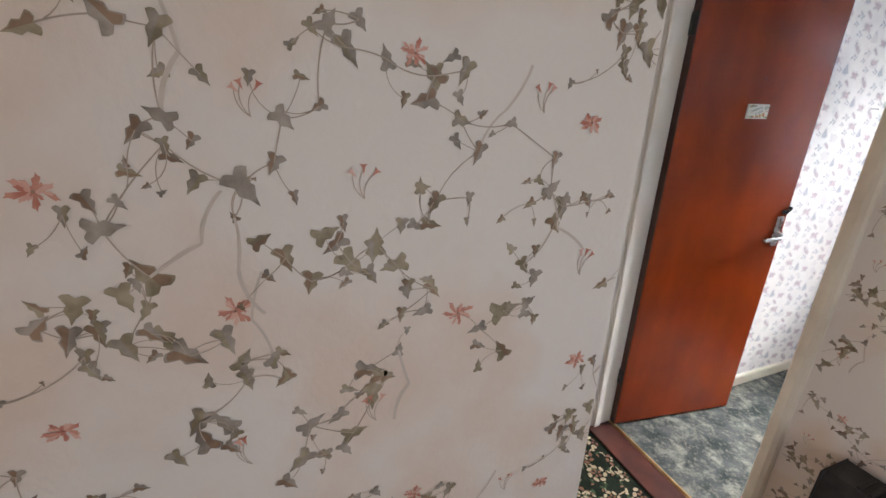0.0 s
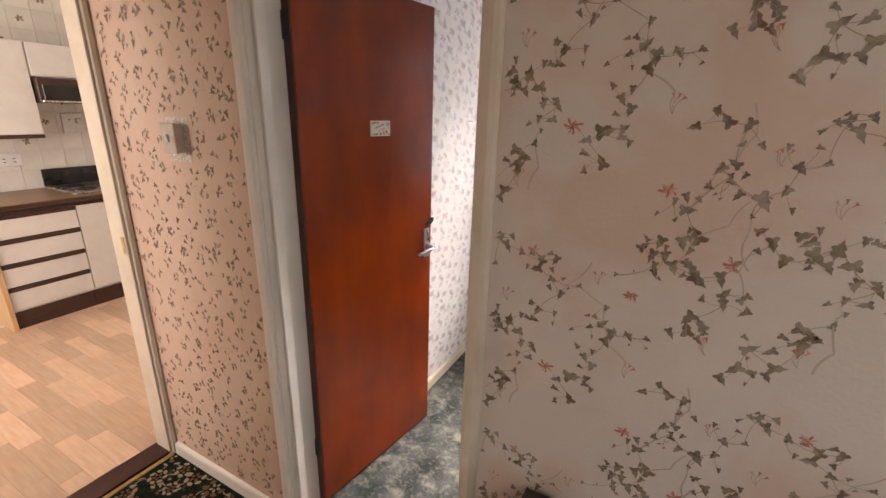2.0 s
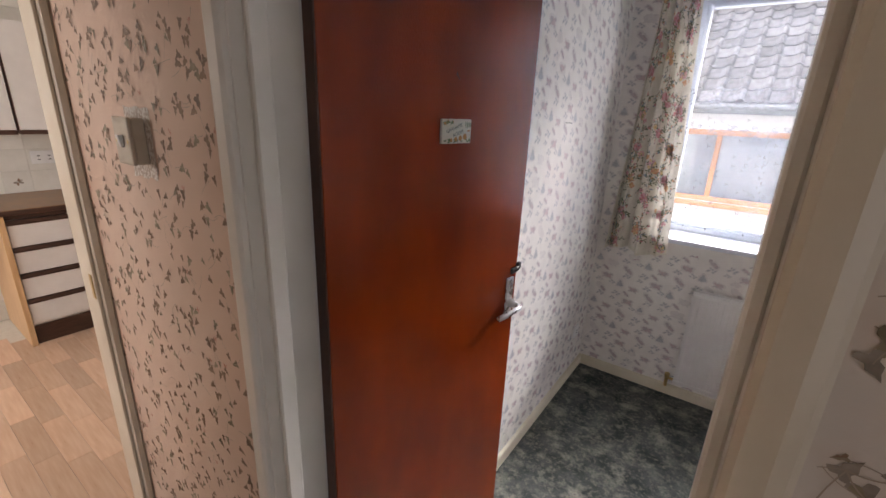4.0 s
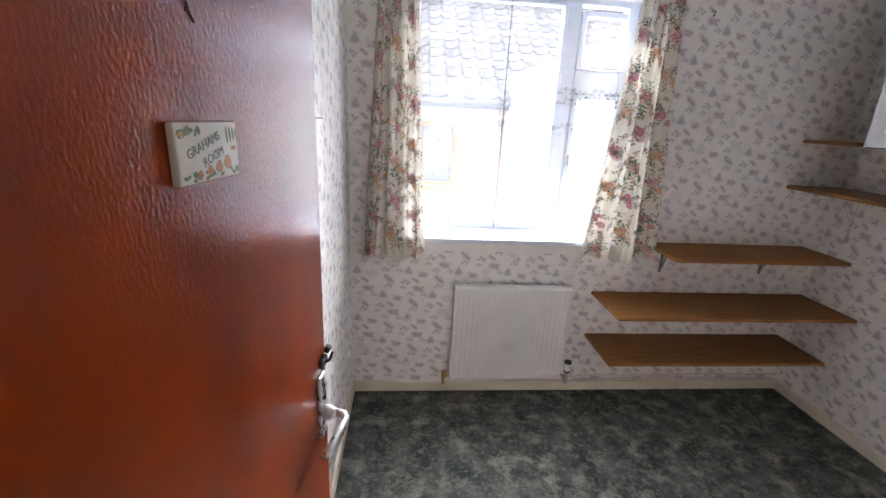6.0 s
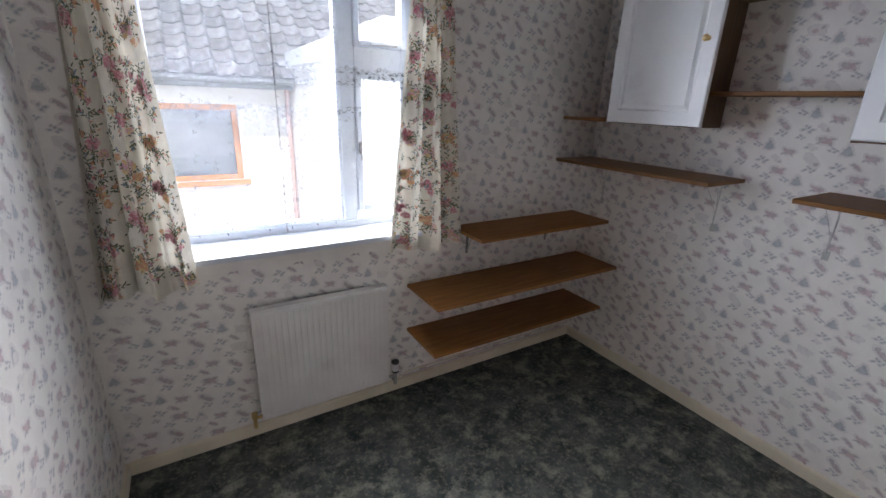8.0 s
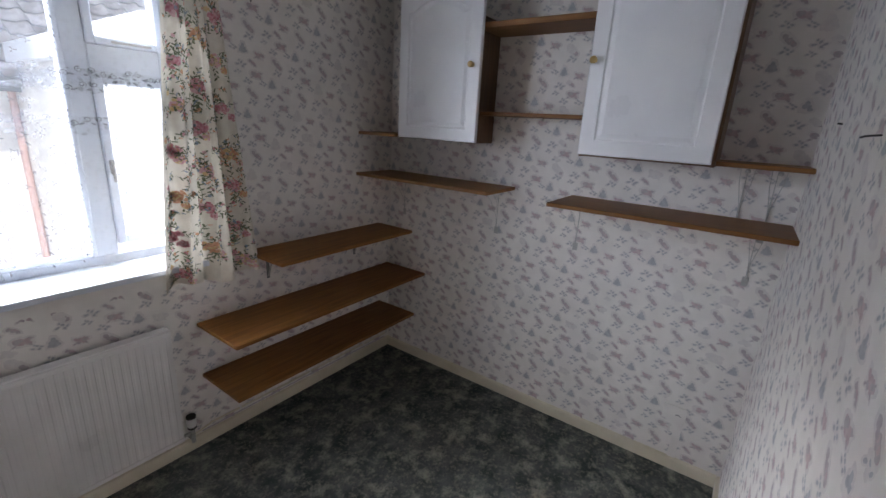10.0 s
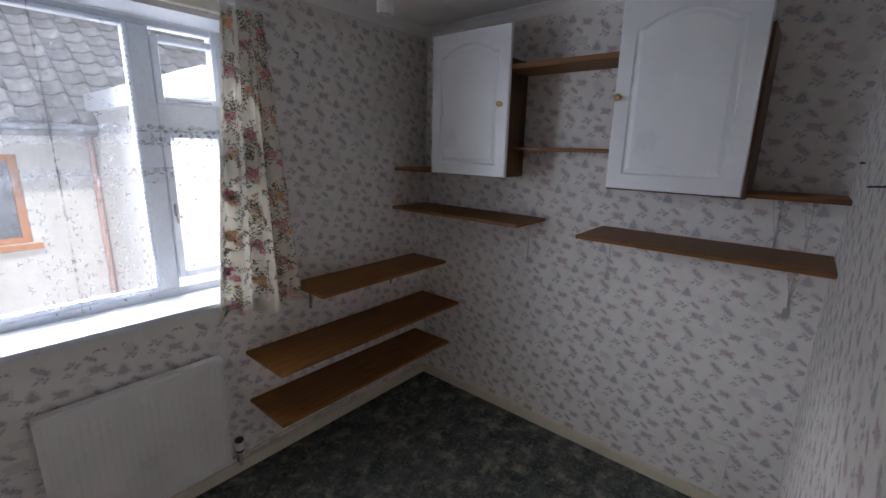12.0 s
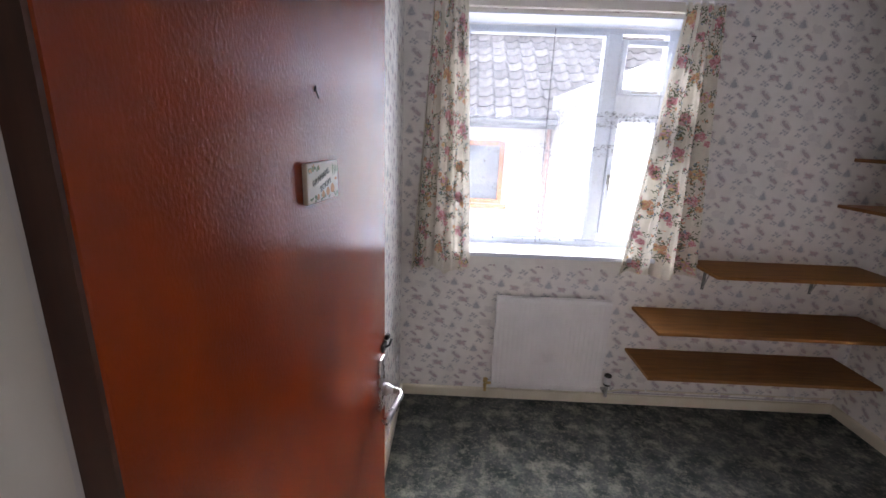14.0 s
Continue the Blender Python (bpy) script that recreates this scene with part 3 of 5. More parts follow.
DOOR_L, DOOR_R, DOOR_H = -0.02, 0.685, 2.005     # bedroom doorway
KD0, KD1 = -0.875, -0.135                        # kitchen doorway along y
WX0, WX1, WZ0, WZ1 = 0.235, 1.46, 0.925, 2.18     # window opening


def walled(name, boxes, material, label):
    bm = bmesh.new()
    for a, b in boxes:
        box(a, b, bm=bm)
    return solid(name, bm, material, label, "wall")


wall_p = walled("wall_hall_by_kitchen", [((XK - 0.1, YB, 0), (DOOR_L - 0.02, -0.055, H))], PEACH_PAPER, "hall wall in peach paper printed with small brown ivy")
small_ivy_print(lambda u, v, h: (u, YB - h, v), (XK, DOOR_L - 0.055, 0.07, H), [(-0.47, -0.34, 1.40, 1.56)], wall_p)
wall_b = walled("wall_between_hall_and_bedroom", [((DOOR_R + 0.02, YB, 0), (2.3, -0.055, H)), ((DOOR_L - 0.02, YB, DOOR_H + 0.02), (DOOR_R + 0.02, -0.055, H))], IVY_PAPER, "hall wall in cream paper printed with trailing ivy")
ivy_print(lambda u, v, h: (u, YB - h, v), (DOOR_L - 0.02, 2.2, 0.07, H), (2.145 - 0.53 * 3, -0.285 - 0.265 * 3), [(DOOR_L - 0.06, 0.735, -1, 2.08), (-0.47, -0.34, 1.40, 1.56)], wall_b)
wall_rear = walled("wall_bedroom_rear", [((XL - 0.1, -0.055, 0), (DOOR_L - 0.02, YR, H)), ((DOOR_R + 0.02, -0.055, 0), (XR + 0.1, YR, H)), ((DOOR_L - 0.02, -0.055, DOOR_H + 0.02), (DOOR_R + 0.02, YR, H))], PALE_PAPER, "bedroom wall in pale paper with small faded sprigs")
sprig_print(lambda u, v, h: (-u, YR + h, v), (-XR, -DOOR_R - 0.06, 0.06, H - 0.06), [], wall_rear, (-0.9, 0.9))
wall_left = walled("wall_bedroom_left", [((XL - 0.1, YR, 0), (XL, YW + 0.33, H))], PALE_PAPER, "bedroom side wall in pale paper with small faded sprigs")
sprig_print(lambda u, v, h: (XL + h, u, v), (0.08, YW, 0.06, H - 0.06), [], wall_left, (0.2, 0.85))
wall_right = walled("wall_bedroom_right", [((XR, YR, 0), (XR + 0.1, YW + 0.33, H))], PALE_PAPER, "bedroom shelf wall in pale paper with small faded sprigs")
sprig_print(lambda u, v, h: (XR - h, -u, v), (-YW, -YR, 0.06, H - 0.06), [], wall_right, (-0.305, 0.889))
wall_window = walled("wall_bedroom_window", [((XL, YW, 0), (XR, YW + 0.33, WZ0)), ((XL, YW, WZ0), (WX0, YW + 0.33, H)), ((WX1, YW, WZ0), (XR, YW + 0.33, H)), ((WX0, YW, WZ1), (WX1, YW + 0.33, H))], PALE_PAPER, "bedroom window wall in pale paper with small faded sprigs")
sprig_print(lambda u, v, h: (u, YW - h, v), (XL, XR, 0.06, H - 0.06), [(WX0 - 0.01, WX1 + 0.01, WZ0 - 0.05, WZ1 + 0.01)], wall_window, (2.35, 0.889))

wall_a = walled("wall_hall_side", [((XA - 0.1, -3.4, 0), (XA, YA, H))], IVY_PAPER, "hall side wall in cream paper printed with trailing ivy")
ivy_print(lambda u, v, h: (XA + h, u, v), (-3.0, YA - 0.001, 0.07, H), (-0.53 * 4, -0.265 * 4), [], wall_a)
walled("wall_hall_passage", [((XK, YA - 0.1, 0), (XA - 0.1, YA, H))], IVY_PAPER, "passage wall in cream ivy paper")
walled("wall_hall_east", [((2.2, -3.4, 0), (2.3, -1.4, H)), ((2.2, -0.6, 0), (2.3, YB, H)), ((2.2, -1.4, 2.12), (2.3, -0.6, H)), ((2.2, -1.4, 0), (2.3, -0.6, 0.55))], IVY_PAPER, "hall wall round a glazed entrance")
# Unseen end wall, with an opening made for the warm fill lamp.
walled("wall_hall_south", [((XA, -3.5, 0), (1.1, -3.4, H)), ((2.0, -3.5, 0), (2.3, -3.4, H)), ((1.1, -3.5, 2.12), (2.0, -3.4, H)), ((1.1, -3.5, 0), (2.0, -3.4, 0.45))], IVY_PAPER, "unseen end wall of the hall round an added lamp opening")
wall_k = walled("wall_kitchen_door", [((XK - 0.1, KD1, 0), (XK, YB, H)), ((XK - 0.1, -2.2, 0), (XK, KD0, H)), ((XK - 0.1, KD0, 2.0), (XK, KD1, H)), ((XK - 0.1, YB, 0), (XK - 0.002, 1.7, H))], IVY_PAPER, "wall with the kitchen doorway")
wall_kx = walled("wall_kitchen_back", [((-3.6, -2.2, 0), (-3.5, 1.7, H))], GROUT, "kitchen wall of cream glazed tiles")
walled("wall_kitchen_north", [((-3.5, 1.6, 0), (XK - 0.1, 1.7, H))], TILE_CREAM, "cream kitchen wall")
walled("wall_kitchen_south", [((-3.6, -2.3, 0), (-3.0, -2.2, H)), ((-1.4, -2.3, 0), (XK, -2.2, H)), ((-3.0, -2.3, 0), (-1.4, -2.2, 1.0)), ((-3.0, -2.3, 2.15), (-1.4, -2.2, H))], TILE_CREAM, "cream kitchen wall round its window")

solid("floor_bedroom", box((XL - 0.1, 0.02, -0.05), (XR + 0.1, YW + 0.1, 0.0), bm=box((DOOR_R, -0.05, -0.05), (XR + 0.1, 0.02, 0.0))), BED_CARPET, "mottled grey green bedroom carpet", "carpet")
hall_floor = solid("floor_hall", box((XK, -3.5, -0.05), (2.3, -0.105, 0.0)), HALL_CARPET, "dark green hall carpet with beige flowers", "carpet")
solid("ceiling_bedroom", box((XL - 0.1, -0.055, H), (XR + 0.1, YW + 0.33, H + 0.1)), CEILING_WHITE, "white painted bedroom ceiling", "ceiling")
solid("ceiling_hall", box((XK, -3.5, H), (2.3, -0.057, H + 0.1)), CEILING_WHITE, "white painted hall ceiling", "ceiling")
solid("ceiling_kitchen", box((-3.6, -2.3, H), (XK - 0.002, 1.7, H + 0.1)), CEILING_WHITE, "white kitchen ceiling", "ceiling")

# coving, skirting
COVE = [(0.0, 0.0), (0.0, -0.05), (0.006, -0.05), (0.012, -0.036), (0.024, -0.018), (0.042, -0.009), (0.055, -0.006), (0.055, 0.0)]
solid("trim_coving_window", extrude([(YW - a, H + b) for a, b in COVE], "x", XL, XR), CEILING_WHITE, "white moulded ceiling coving", "coving")
solid("trim_coving_right", extrude([(XR - a, H + b) for a, b in COVE], "y", YR, YW - 0.056), CEILING_WHITE, "white moulded ceiling coving", "coving")
solid("trim_coving_left", extrude([(XL + a, H + b) for a, b in COVE], "y", YR, YW - 0.056), CEILING_WHITE, "white moulded ceiling coving", "coving")
SKIRT = [(0.0, 0.0), (0.015, 0.0), (0.015, 0.052), (0.011, 0.060), (0.0, 0.064)]
solid("baseboard_window", extrude([(YW - a, b) for a, b in SKIRT], "x", XL + 0.016, XR - 0.016), BASE_PAINT, "yellowed cream skirting board", "skirting")
solid("baseboard_right", extrude([(XR - a, b) for a, b in SKIRT], "y", YR + 0.016, YW), BASE_PAINT, "yellowed cream skirting board", "skirting")
solid("baseboard_left", extrude([(XL + a, b) for a, b in SKIRT], "y", 0.06, YW), BASE_PAINT, "yellowed cream skirting board", "skirting")
solid("baseboard_rear", extrude([(YR + a, b) for a, b in SKIRT], "x", DOOR_R + 0.02, XR), BASE_PAINT, "yellowed cream skirting board", "skirting")
solid("baseboard_hall", extrude([(YB - a, b) for a, b in SKIRT], "x", XK + 0.025, DOOR_L - 0.05), WHITE_PAINT, "white painted hall skirting board", "skirting")
solid("baseboard_hall_long", extrude([(YB - a, b) for a, b in SKIRT], "x", 0.74, 2.2), WHITE_PAINT, "white painted hall skirting board", "skirting")
solid("baseboard_hall_side", extrude([(XA + a, b) for a, b in SKIRT], "y", -3.4, YA), WHITE_PAINT, "white painted hall skirting board", "skirting")

# bedroom doorway: lining, stops, architraves, threshold
frame_b = thing("door_frame_bedroom", (DOOR_L, YB, 0), "white painted door lining and architraves", "door frame", kind="structure")
bm = box((DOOR_L - 0.02, YB, 0), (DOOR_L, 0.019, DOOR_H + 0.02), 0.0015)
part("jamb", bm, WHITE_PAINT, frame_b)
part("jamb", box((DOOR_R, YB, 0), (DOOR_R + 0.02, YR + 0.003, DOOR_H + 0.02), 0.0015), WHITE_PAINT, frame_b)
part("head", box((DOOR_L, YB, DOOR_H), (DOOR_R, YR + 0.003, DOOR_H + 0.02), 0.0015), WHITE_PAINT, frame_b)
part("stop", box((DOOR_L, -0.086, 0), (DOOR_L + 0.014, -0.050, DOOR_H), 0.003), WHITE_PAINT, frame_b)
part("stop", box((DOOR_R - 0.014, -0.086, 0), (DOOR_R, -0.050, DOOR_H), 0.003), WHITE_PAINT, frame_b)
ARCH = [(0.0, 0.0), (0.0, -0.010), (0.006, -0.016), (0.028, -0.018), (0.040, -0.013), (0.046, -0.006), (0.046, 0.0)]
part("architrave", extrude([(DOOR_L - 0.004 - a, YB + b) for a, b in ARCH], "z", 0, DOOR_H + 0.07), WHITE_PAINT, frame_b)
part("architrave", extrude([(DOOR_R + a, YB + b) for a, b in ARCH], "z", 0, DOOR_H + 0.07), CREAM_PAINT, frame_b, "cream painted architrave")
part("architrave", extrude([(YB + b, DOOR_H + a + 0.024) for a, b in ARCH], "x", DOOR_L - 0.004, DOOR_R), WHITE_PAINT, frame_b)
thr = thing("threshold_bedroom", (0.33, -0.05, 0), "dark red wooden threshold with a brass edging strip", "threshold", kind="structure")
part("board", box((DOOR_L, -0.118, 0), (DOOR_R, 0.012, 0.009), 0.003), THRESH_WOOD, thr)
part("brass_strip", extrude([(0.012, 0.0), (0.038, 0.0), (0.036, 0.006), (0.025, 0.010), (0.014, 0.006)], "x", DOOR_L, DOOR_R), BRASS, thr, "thin brass strip")

# kitchen doorway
frame_k = thing("door_frame_kitchen", (XK, KD1, 0), "cream painted kitchen door frame", "door frame", kind="structure")
part("jamb", box((XK - 0.104, KD1 - 0.006, 0), (XK + 0.003, KD1 + 0.002, 1.985), 0.0015), CREAM_PAINT, frame_k)
part("jamb", box((XK - 0.104, KD0 - 0.002, 0), (XK + 0.003, KD0 + 0.006, 1.985), 0.0015), CREAM_PAINT, frame_k)
part("head", box((XK - 0.104, KD0 + 0.006, 1.975), (XK + 0.003, KD1 - 0.006, 1.998), 0.0015), CREAM_PAINT, frame_k)
part("architrave", extrude([(XK - b, KD1 + a * 0.6 + 0.003) for a, b in ARCH], "z", 0, 2.05), CREAM_PAINT, frame_k)
part("architrave", extrude([(XK - b, KD0 - a - 0.004) for a, b in ARCH], "z", 0, 2.05), CREAM_PAINT, frame_k)
part("striker_plate", box((XK - 0.028, KD1 - 0.0085, 1.0), (XK - 0.008, KD1 - 0.0062, 1.075), 0.0005), BRASS, frame_k)
thk = thing("threshold_kitchen", (XK - 0.06, -0.5, 0), "dark brown wooden threshold with a thin metal strip", "threshold", kind="structure")
part("board", box((XK - 0.118, KD0, 0), (XK - 0.002, KD1, 0.012), 0.003), THRESH_WOOD, thk)
part("metal_strip", extrude([(XK - 0.002, 0.0), (XK + 0.022, 0.0), (XK + 0.019, 0.005), (XK + 0.010, 0.008), (XK + 0.001, 0.005)], "y", KD0, KD1), BRASS, thk, "thin brass strip")

# window: frame, panes, board
win = thing("window_1", ((WX0 + WX1) / 2, YW + 0.28, WZ0), "white painted casement window with a fixed light and two small ones", "window", kind="structure")
bm = bmesh.new()
FY0, FY1 = 2.335, 2.40
for a, b in (((WX0, WZ0), (0.297, WZ1)), ((1.40, WZ0), (WX1, WZ1)), ((0.297, WZ0), (1.40, 0.985)), ((0.297, 2.145), (1.40, WZ1)), ((1.072, 0.985), (1.150, 2.145)), ((1.150, 1.715), (1.40, 1.835))):
    box((a[0], FY0, a[1]), (b[0], FY1, b[1]), 0.004, bm)
part("frame", bm, FRAME_PAINT, win)


def casement(x0, x1, z0, z1, w, name):
    bm = bmesh.new()
    for a, b in (((x0, z0), (x0 + w, z1)), ((x1 - w, z0), (x1, z1)), ((x0 + w, z0), (x1 - w, z0 + w)), ((x0 + w, z1 - w), (x1 - w, z1))):
        box((a[0], FY0 - 0.012, a[1]), (b[0], FY0 + 0.035, b[1]), 0.005, bm)
    sash = part(name, bm, FRAME_PAINT, win)
    pane = part("pane", box((x0 + w - 0.004, FY0 + 0.014, z0 + w - 0.004), (x1 - w + 0.004, FY0 + 0.018, z1 - w + 0.004)), GLASS, sash)
    pane.visible_shadow = False
    return sash


casement(0.295, 1.074, 0.988, 2.150, 0.022, "fixed_light")
top = casement(1.150, 1.425, 1.835, 2.118, 0.030, "top_light")
side = casement(1.150, 1.425, 1.030, 1.720, 0.034, "side_light")
part("stay", rod((1.23, FY0 - 0.022, 1.848), (1.37, FY0 - 0.022, 1.848), 0.005, 8), DULL_STEEL, top, "metal casement stay")
part("catch", box((1.160, FY0 - 0.034, 1.33), (1.176, FY0 - 0.012, 1.39), 0.004), DULL_STEEL, side, "metal casement catch")
part("catch_lever", box((1.161, FY0 - 0.046, 1.30), (1.171, FY0 - 0.034, 1.375), 0.003), DULL_STEEL, side)
part("window_sill", box((WX0 - 0.02, 2.082, 0.924), (WX1 + 0.02, FY0, 0.950), 0.005, seg=2), FRAME_PAINT, win, "white painted window board")
bm = bmesh.new()
for a, b in (((WX0, YW - 0.001, 0.95), (WX0 + 0.006, FY0, WZ1)), ((WX1 - 0.006, YW - 0.001, 0.95), (WX1, FY0, WZ1)), ((WX0 + 0.006, YW - 0.001, WZ1 - 0.006), (WX1 - 0.006, FY0, WZ1))):
    box(a, b, bm=bm)
part("reveal", bm, FRAME_PAINT, win)
part("outer_sill", box((WX0 - 0.05, FY1, 0.85), (WX1 + 0.05, 2.52, 0.905), 0.006), FRAME_PAINT, win)

# ---- the bedroom's things ----
# door: local x runs from the hinges along the leaf, y = 0 is the face seen from the hall
door = new("door_1")
door.matrix_basis = pose(0.012, 0.020, 0, 0, 0, 82.0)
tagged(door, "glossy red mahogany flush door, standing open on its hinges", "door", kind="structure")
DW = 0.688
leaf = part("leaf", box((0.004, 0.0, 0.012), (DW, 0.035, 1.987), 0.002), DOOR_WOOD, door, local=True)
part("hinge_edge", box((0.0, 0.001, 0.012), (0.004, 0.034, 1.987)), DOOR_EDGE, door, "dark stained hinge edge", local=True)
part("lock_edge", box((DW, 0.003, 0.012), (DW + 0.002, 0.032, 1.987)), CREAM_PAINT, door, "pale painted lock edge", local=True)
for z in (1.78, 0.245):
    hinge = part("hinge", rod((-0.003, 0.030, z), (-0.003, 0.030, z + 0.078), 0.004, 10), BLACK_METAL, door, "black steel butt hinge", local=True)
    part("hinge_leaf", box((-0.0012, 0.004, z), (-0.0002, 0.030, z + 0.078)), BLACK_METAL, hinge, local=True)
part("latch_plate", box((DW + 0.0022, 0.008, 0.965), (DW + 0.004, 0.027, 1.035), 0.0005), BRASS, door, local=True)
handle = part("handle", box((DW - 0.052, -0.007, 0.935), (DW - 0.018, 0.0, 1.075), 0.003, seg=2), CHROME, door, "satin aluminium lever handle on a back plate", local=True)
bm = tube([(DW - 0.035, -0.004, 0.990), (DW - 0.035, -0.036, 0.990), (DW - 0.038, -0.048, 0.990), (DW - 0.050, -0.054, 0.989), (DW - 0.085, -0.052, 0.985), (DW - 0.120, -0.047, 0.980), (DW - 0.138, -0.042, 0.977)], 0.0085, 10)
part("lever", bm, CHROME, handle, local=True, smooth=True)
part("boss", lathe([(0.015, 0.0), (0.015, 0.012), (0.011, 0.018), (0.009, 0.026)], (DW - 0.035, -0.007, 0.990), 16, "-y"), CHROME, handle, local=True, smooth=True)
for z in (0.944, 1.066):
    part("screw", lathe([(0.0035, 0.0), (0.0035, 0.0012), (0.001, 0.0016)], (DW - 0.035, -0.007, z), 10, "-y"), DULL_STEEL, handle, local=True)
bolt = part("privacy_bolt", box((DW - 0.036, -0.008, 1.085), (DW - 0.004, 0.0, 1.105), 0.003), BLACK_METAL, door, "small dark bronze surface bolt", local=True)
part("bolt_knob", tube([(DW - 0.022, -0.008, 1.095), (DW - 0.018, -0.016, 1.099), (DW - 0.008, -0.019, 1.112)], 0.003, 8), BLACK_METAL, bolt, local=True, smooth=True)
part("strike", box((DW - 0.010, -0.012, 1.106), (DW + 0.008, -0.001, 1.120), 0.003), BLACK_METAL, bolt, local=True)

# name plaque on the door
plaque = new("name_plaque")
plaque.matrix_basis = pose(0.012, 0.020, 0, 0, 0, 82.0) @ pose(0.361, -0.0075, 1.522)
tagged(plaque, "small cream ceramic plaque with painted pots on the red door", "plaque")
PW, PH = 0.051, 0.028
part("tile", box((-PW, -0.0012, -PH), (PW, 0.0068, PH), 0.002, seg=2), CERAMIC, plaque, local=True)
rng = random.Random(8)
shapes = []
for k in range(26):
    u = rng.uniform(-0.048, 0.05)
    shapes.append((oval(u, -0.0225 + rng.uniform(-0.003, 0.004), 0.0042, 0.002, rng.uniform(-1, 1), 6), 1))
for u, v, r in ((0.041, -0.006, 0.0090), (0.028, -0.013, 0.0075), (0.012, -0.016, 0.0066), (-0.004, -0.018, 0.0054), (-0.020, -0.020, 0.0042)):
    shapes += [(oval(u, v, r, r * 0.85, 0, 10), 0), (oval(u, v + r * 0.8, r * 0.6, r * 0.25, 0, 8), 0)]
for k in range(16):
    shapes.append((oval(-0.036 + rng.uniform(-0.012, 0.02), 0.0215 + rng.uniform(-0.004, 0.003), 0.0045, 0.0022, rng.uniform(-1.5, 1.5), 6), 1 if k % 3 else 0))
for k in range(4):
    shapes.append((oval(0.030 + k * 0.006, 0.015, 0.0019, 0.0095 - k * 0.0012, 0.1, 8), 1))
printed("painted_scene", shapes, lambda u, v, h: (plaque.location.x + u, plaque.location.y - 0.0012 - h * 0.5, plaque.location.z + v), lambda u, v: abs(u) < PW - 0.001 and abs(v) < PH - 0.001, [POT_ORANGE, POT_GREEN], plaque)
for text, u, v in (("GRAHAMS", -0.010, 0.0035), ("ROOM", 0.004, -0.0085)):
    curve = bpy.data.curves.new("lettering", "FONT")
    curve.body, curve.size, curve.align_x, curve.extrude = text, 0.0122, "CENTER", 0.0002
    curve.materials.append(INK)
    words = new("lettering", curve)
    words.parent = plaque
    words.matrix_basis = pose(u, -0.0024, v, 90, 0, 0) @ pose(0, 0, 0, 0, 0, 17)
part("hanging_mark", tube([(-0.002, 0.0072, 0.122), (0.0, 0.006, 0.130), (0.003, 0.0071, 0.124), (0.010, 0.0071, 0.115)], 0.0008, 6), DOOR_EDGE, plaque, "dark nail mark above the plaque", local=True)


def radiator():
    x0, x1, z0, z1, yf = 0.540, 1.196, 0.115, 0.687, 2.045
    r = thing("radiator", ((x0 + x1) / 2, YW - 0.015, 0.1), "white enamelled ribbed panel radiator below the window", "radiator")
    n, outline = 22, []
    w = (x1 - x0 - 0.03) / n
    for k in range(n):
        a = x0 + 0.015 + k * w
        outline += [(a + w * 0.14, yf + 0.002), (a + w * 0.30, yf), (a + w * 0.70, yf), (a + w * 0.86, yf + 0.002)]
    bm = extrude([(x0, yf + 0.002)] + outline + [(x1, yf + 0.002), (x1, yf + 0.022), (x0, yf + 0.022)], "z", z0 + 0.022, z1 - 0.022)
    part("front_panel", bm, RAD_WHITE, r)
    for z in (z0, z1 - 0.024):
        part("header", box((x0 - 0.002, yf - 0.003, z), (x1 + 0.002, yf + 0.024, z + 0.024), 0.006, seg=2), RAD_WHITE, r)
    part("top_grille", box((x0, yf + 0.002, z1 - 0.002), (x1, YW - 0.022, z1 + 0.006), 0.002), RAD_WHITE, r)
    for x in (x0, x1 - 0.003):
        part("side_panel", box((x, yf + 0.024, z0 + 0.02), (x + 0.003, YW - 0.022, z1 - 0.003)), RAD_WHITE, r)
    for x in (x0 + 0.1, x1 - 0.1):
        part("wall_bracket", box((x - 0.012, yf + 0.02, z0 + 0.02), (x + 0.012, YW - 0.0005, z1 - 0.04)), RAD_WHITE, r)
    v = part("thermostat_valve", lathe([(0.010, 0.0), (0.010, 0.075), (0.015, 0.080), (0.015, 0.090)], (1.240, 2.062, 0.075), 16), DULL_STEEL, r, "metal radiator valve")
    part("valve_head", lathe([(0.019, 0.0), (0.021, 0.012), (0.021, 0.040), (0.019, 0.046)], (1.240, 2.062, 0.165), 18), WHITE_PLASTIC, v, "white valve head")
    part("valve_cap", lathe([(0.021, 0.0), (0.022, 0.005), (0.020, 0.012)], (1.240, 2.062, 0.211), 18), BLACK_METAL, v, "black valve cap")
    part("valve_ring", lathe([(0.0195, 0.0), (0.0195, 0.010)], (1.240, 2.062, 0.154), 18), BLACK_METAL, v)
    part("tail_pipe", rod((1.195, 2.062, 0.130), (1.240, 2.062, 0.130), 0.008, 10), DULL_STEEL, v)
    part("supply_pipe", rod((1.240, 2.066, 0.086), (1.240, 2.114, 0.086), 0.0075, 10), DULL_STEEL, v)
    v = part("lockshield_valve", lathe([(0.009, 0.0), (0.009, 0.060), (0.014, 0.064), (0.014, 0.084)], (0.505, 2.062, 0.075), 14), BRASS, r, "tarnished brass lockshield valve")
    part("tail_pipe", rod((0.505, 2.062, 0.130), (0.541, 2.062, 0.130), 0.008, 10), BRASS, v)
    part("supply_pipe", rod((0.505, 2.066, 0.086), (0.505, 2.114, 0.086), 0.0075, 10), BRASS, v)
    return r


radiator()


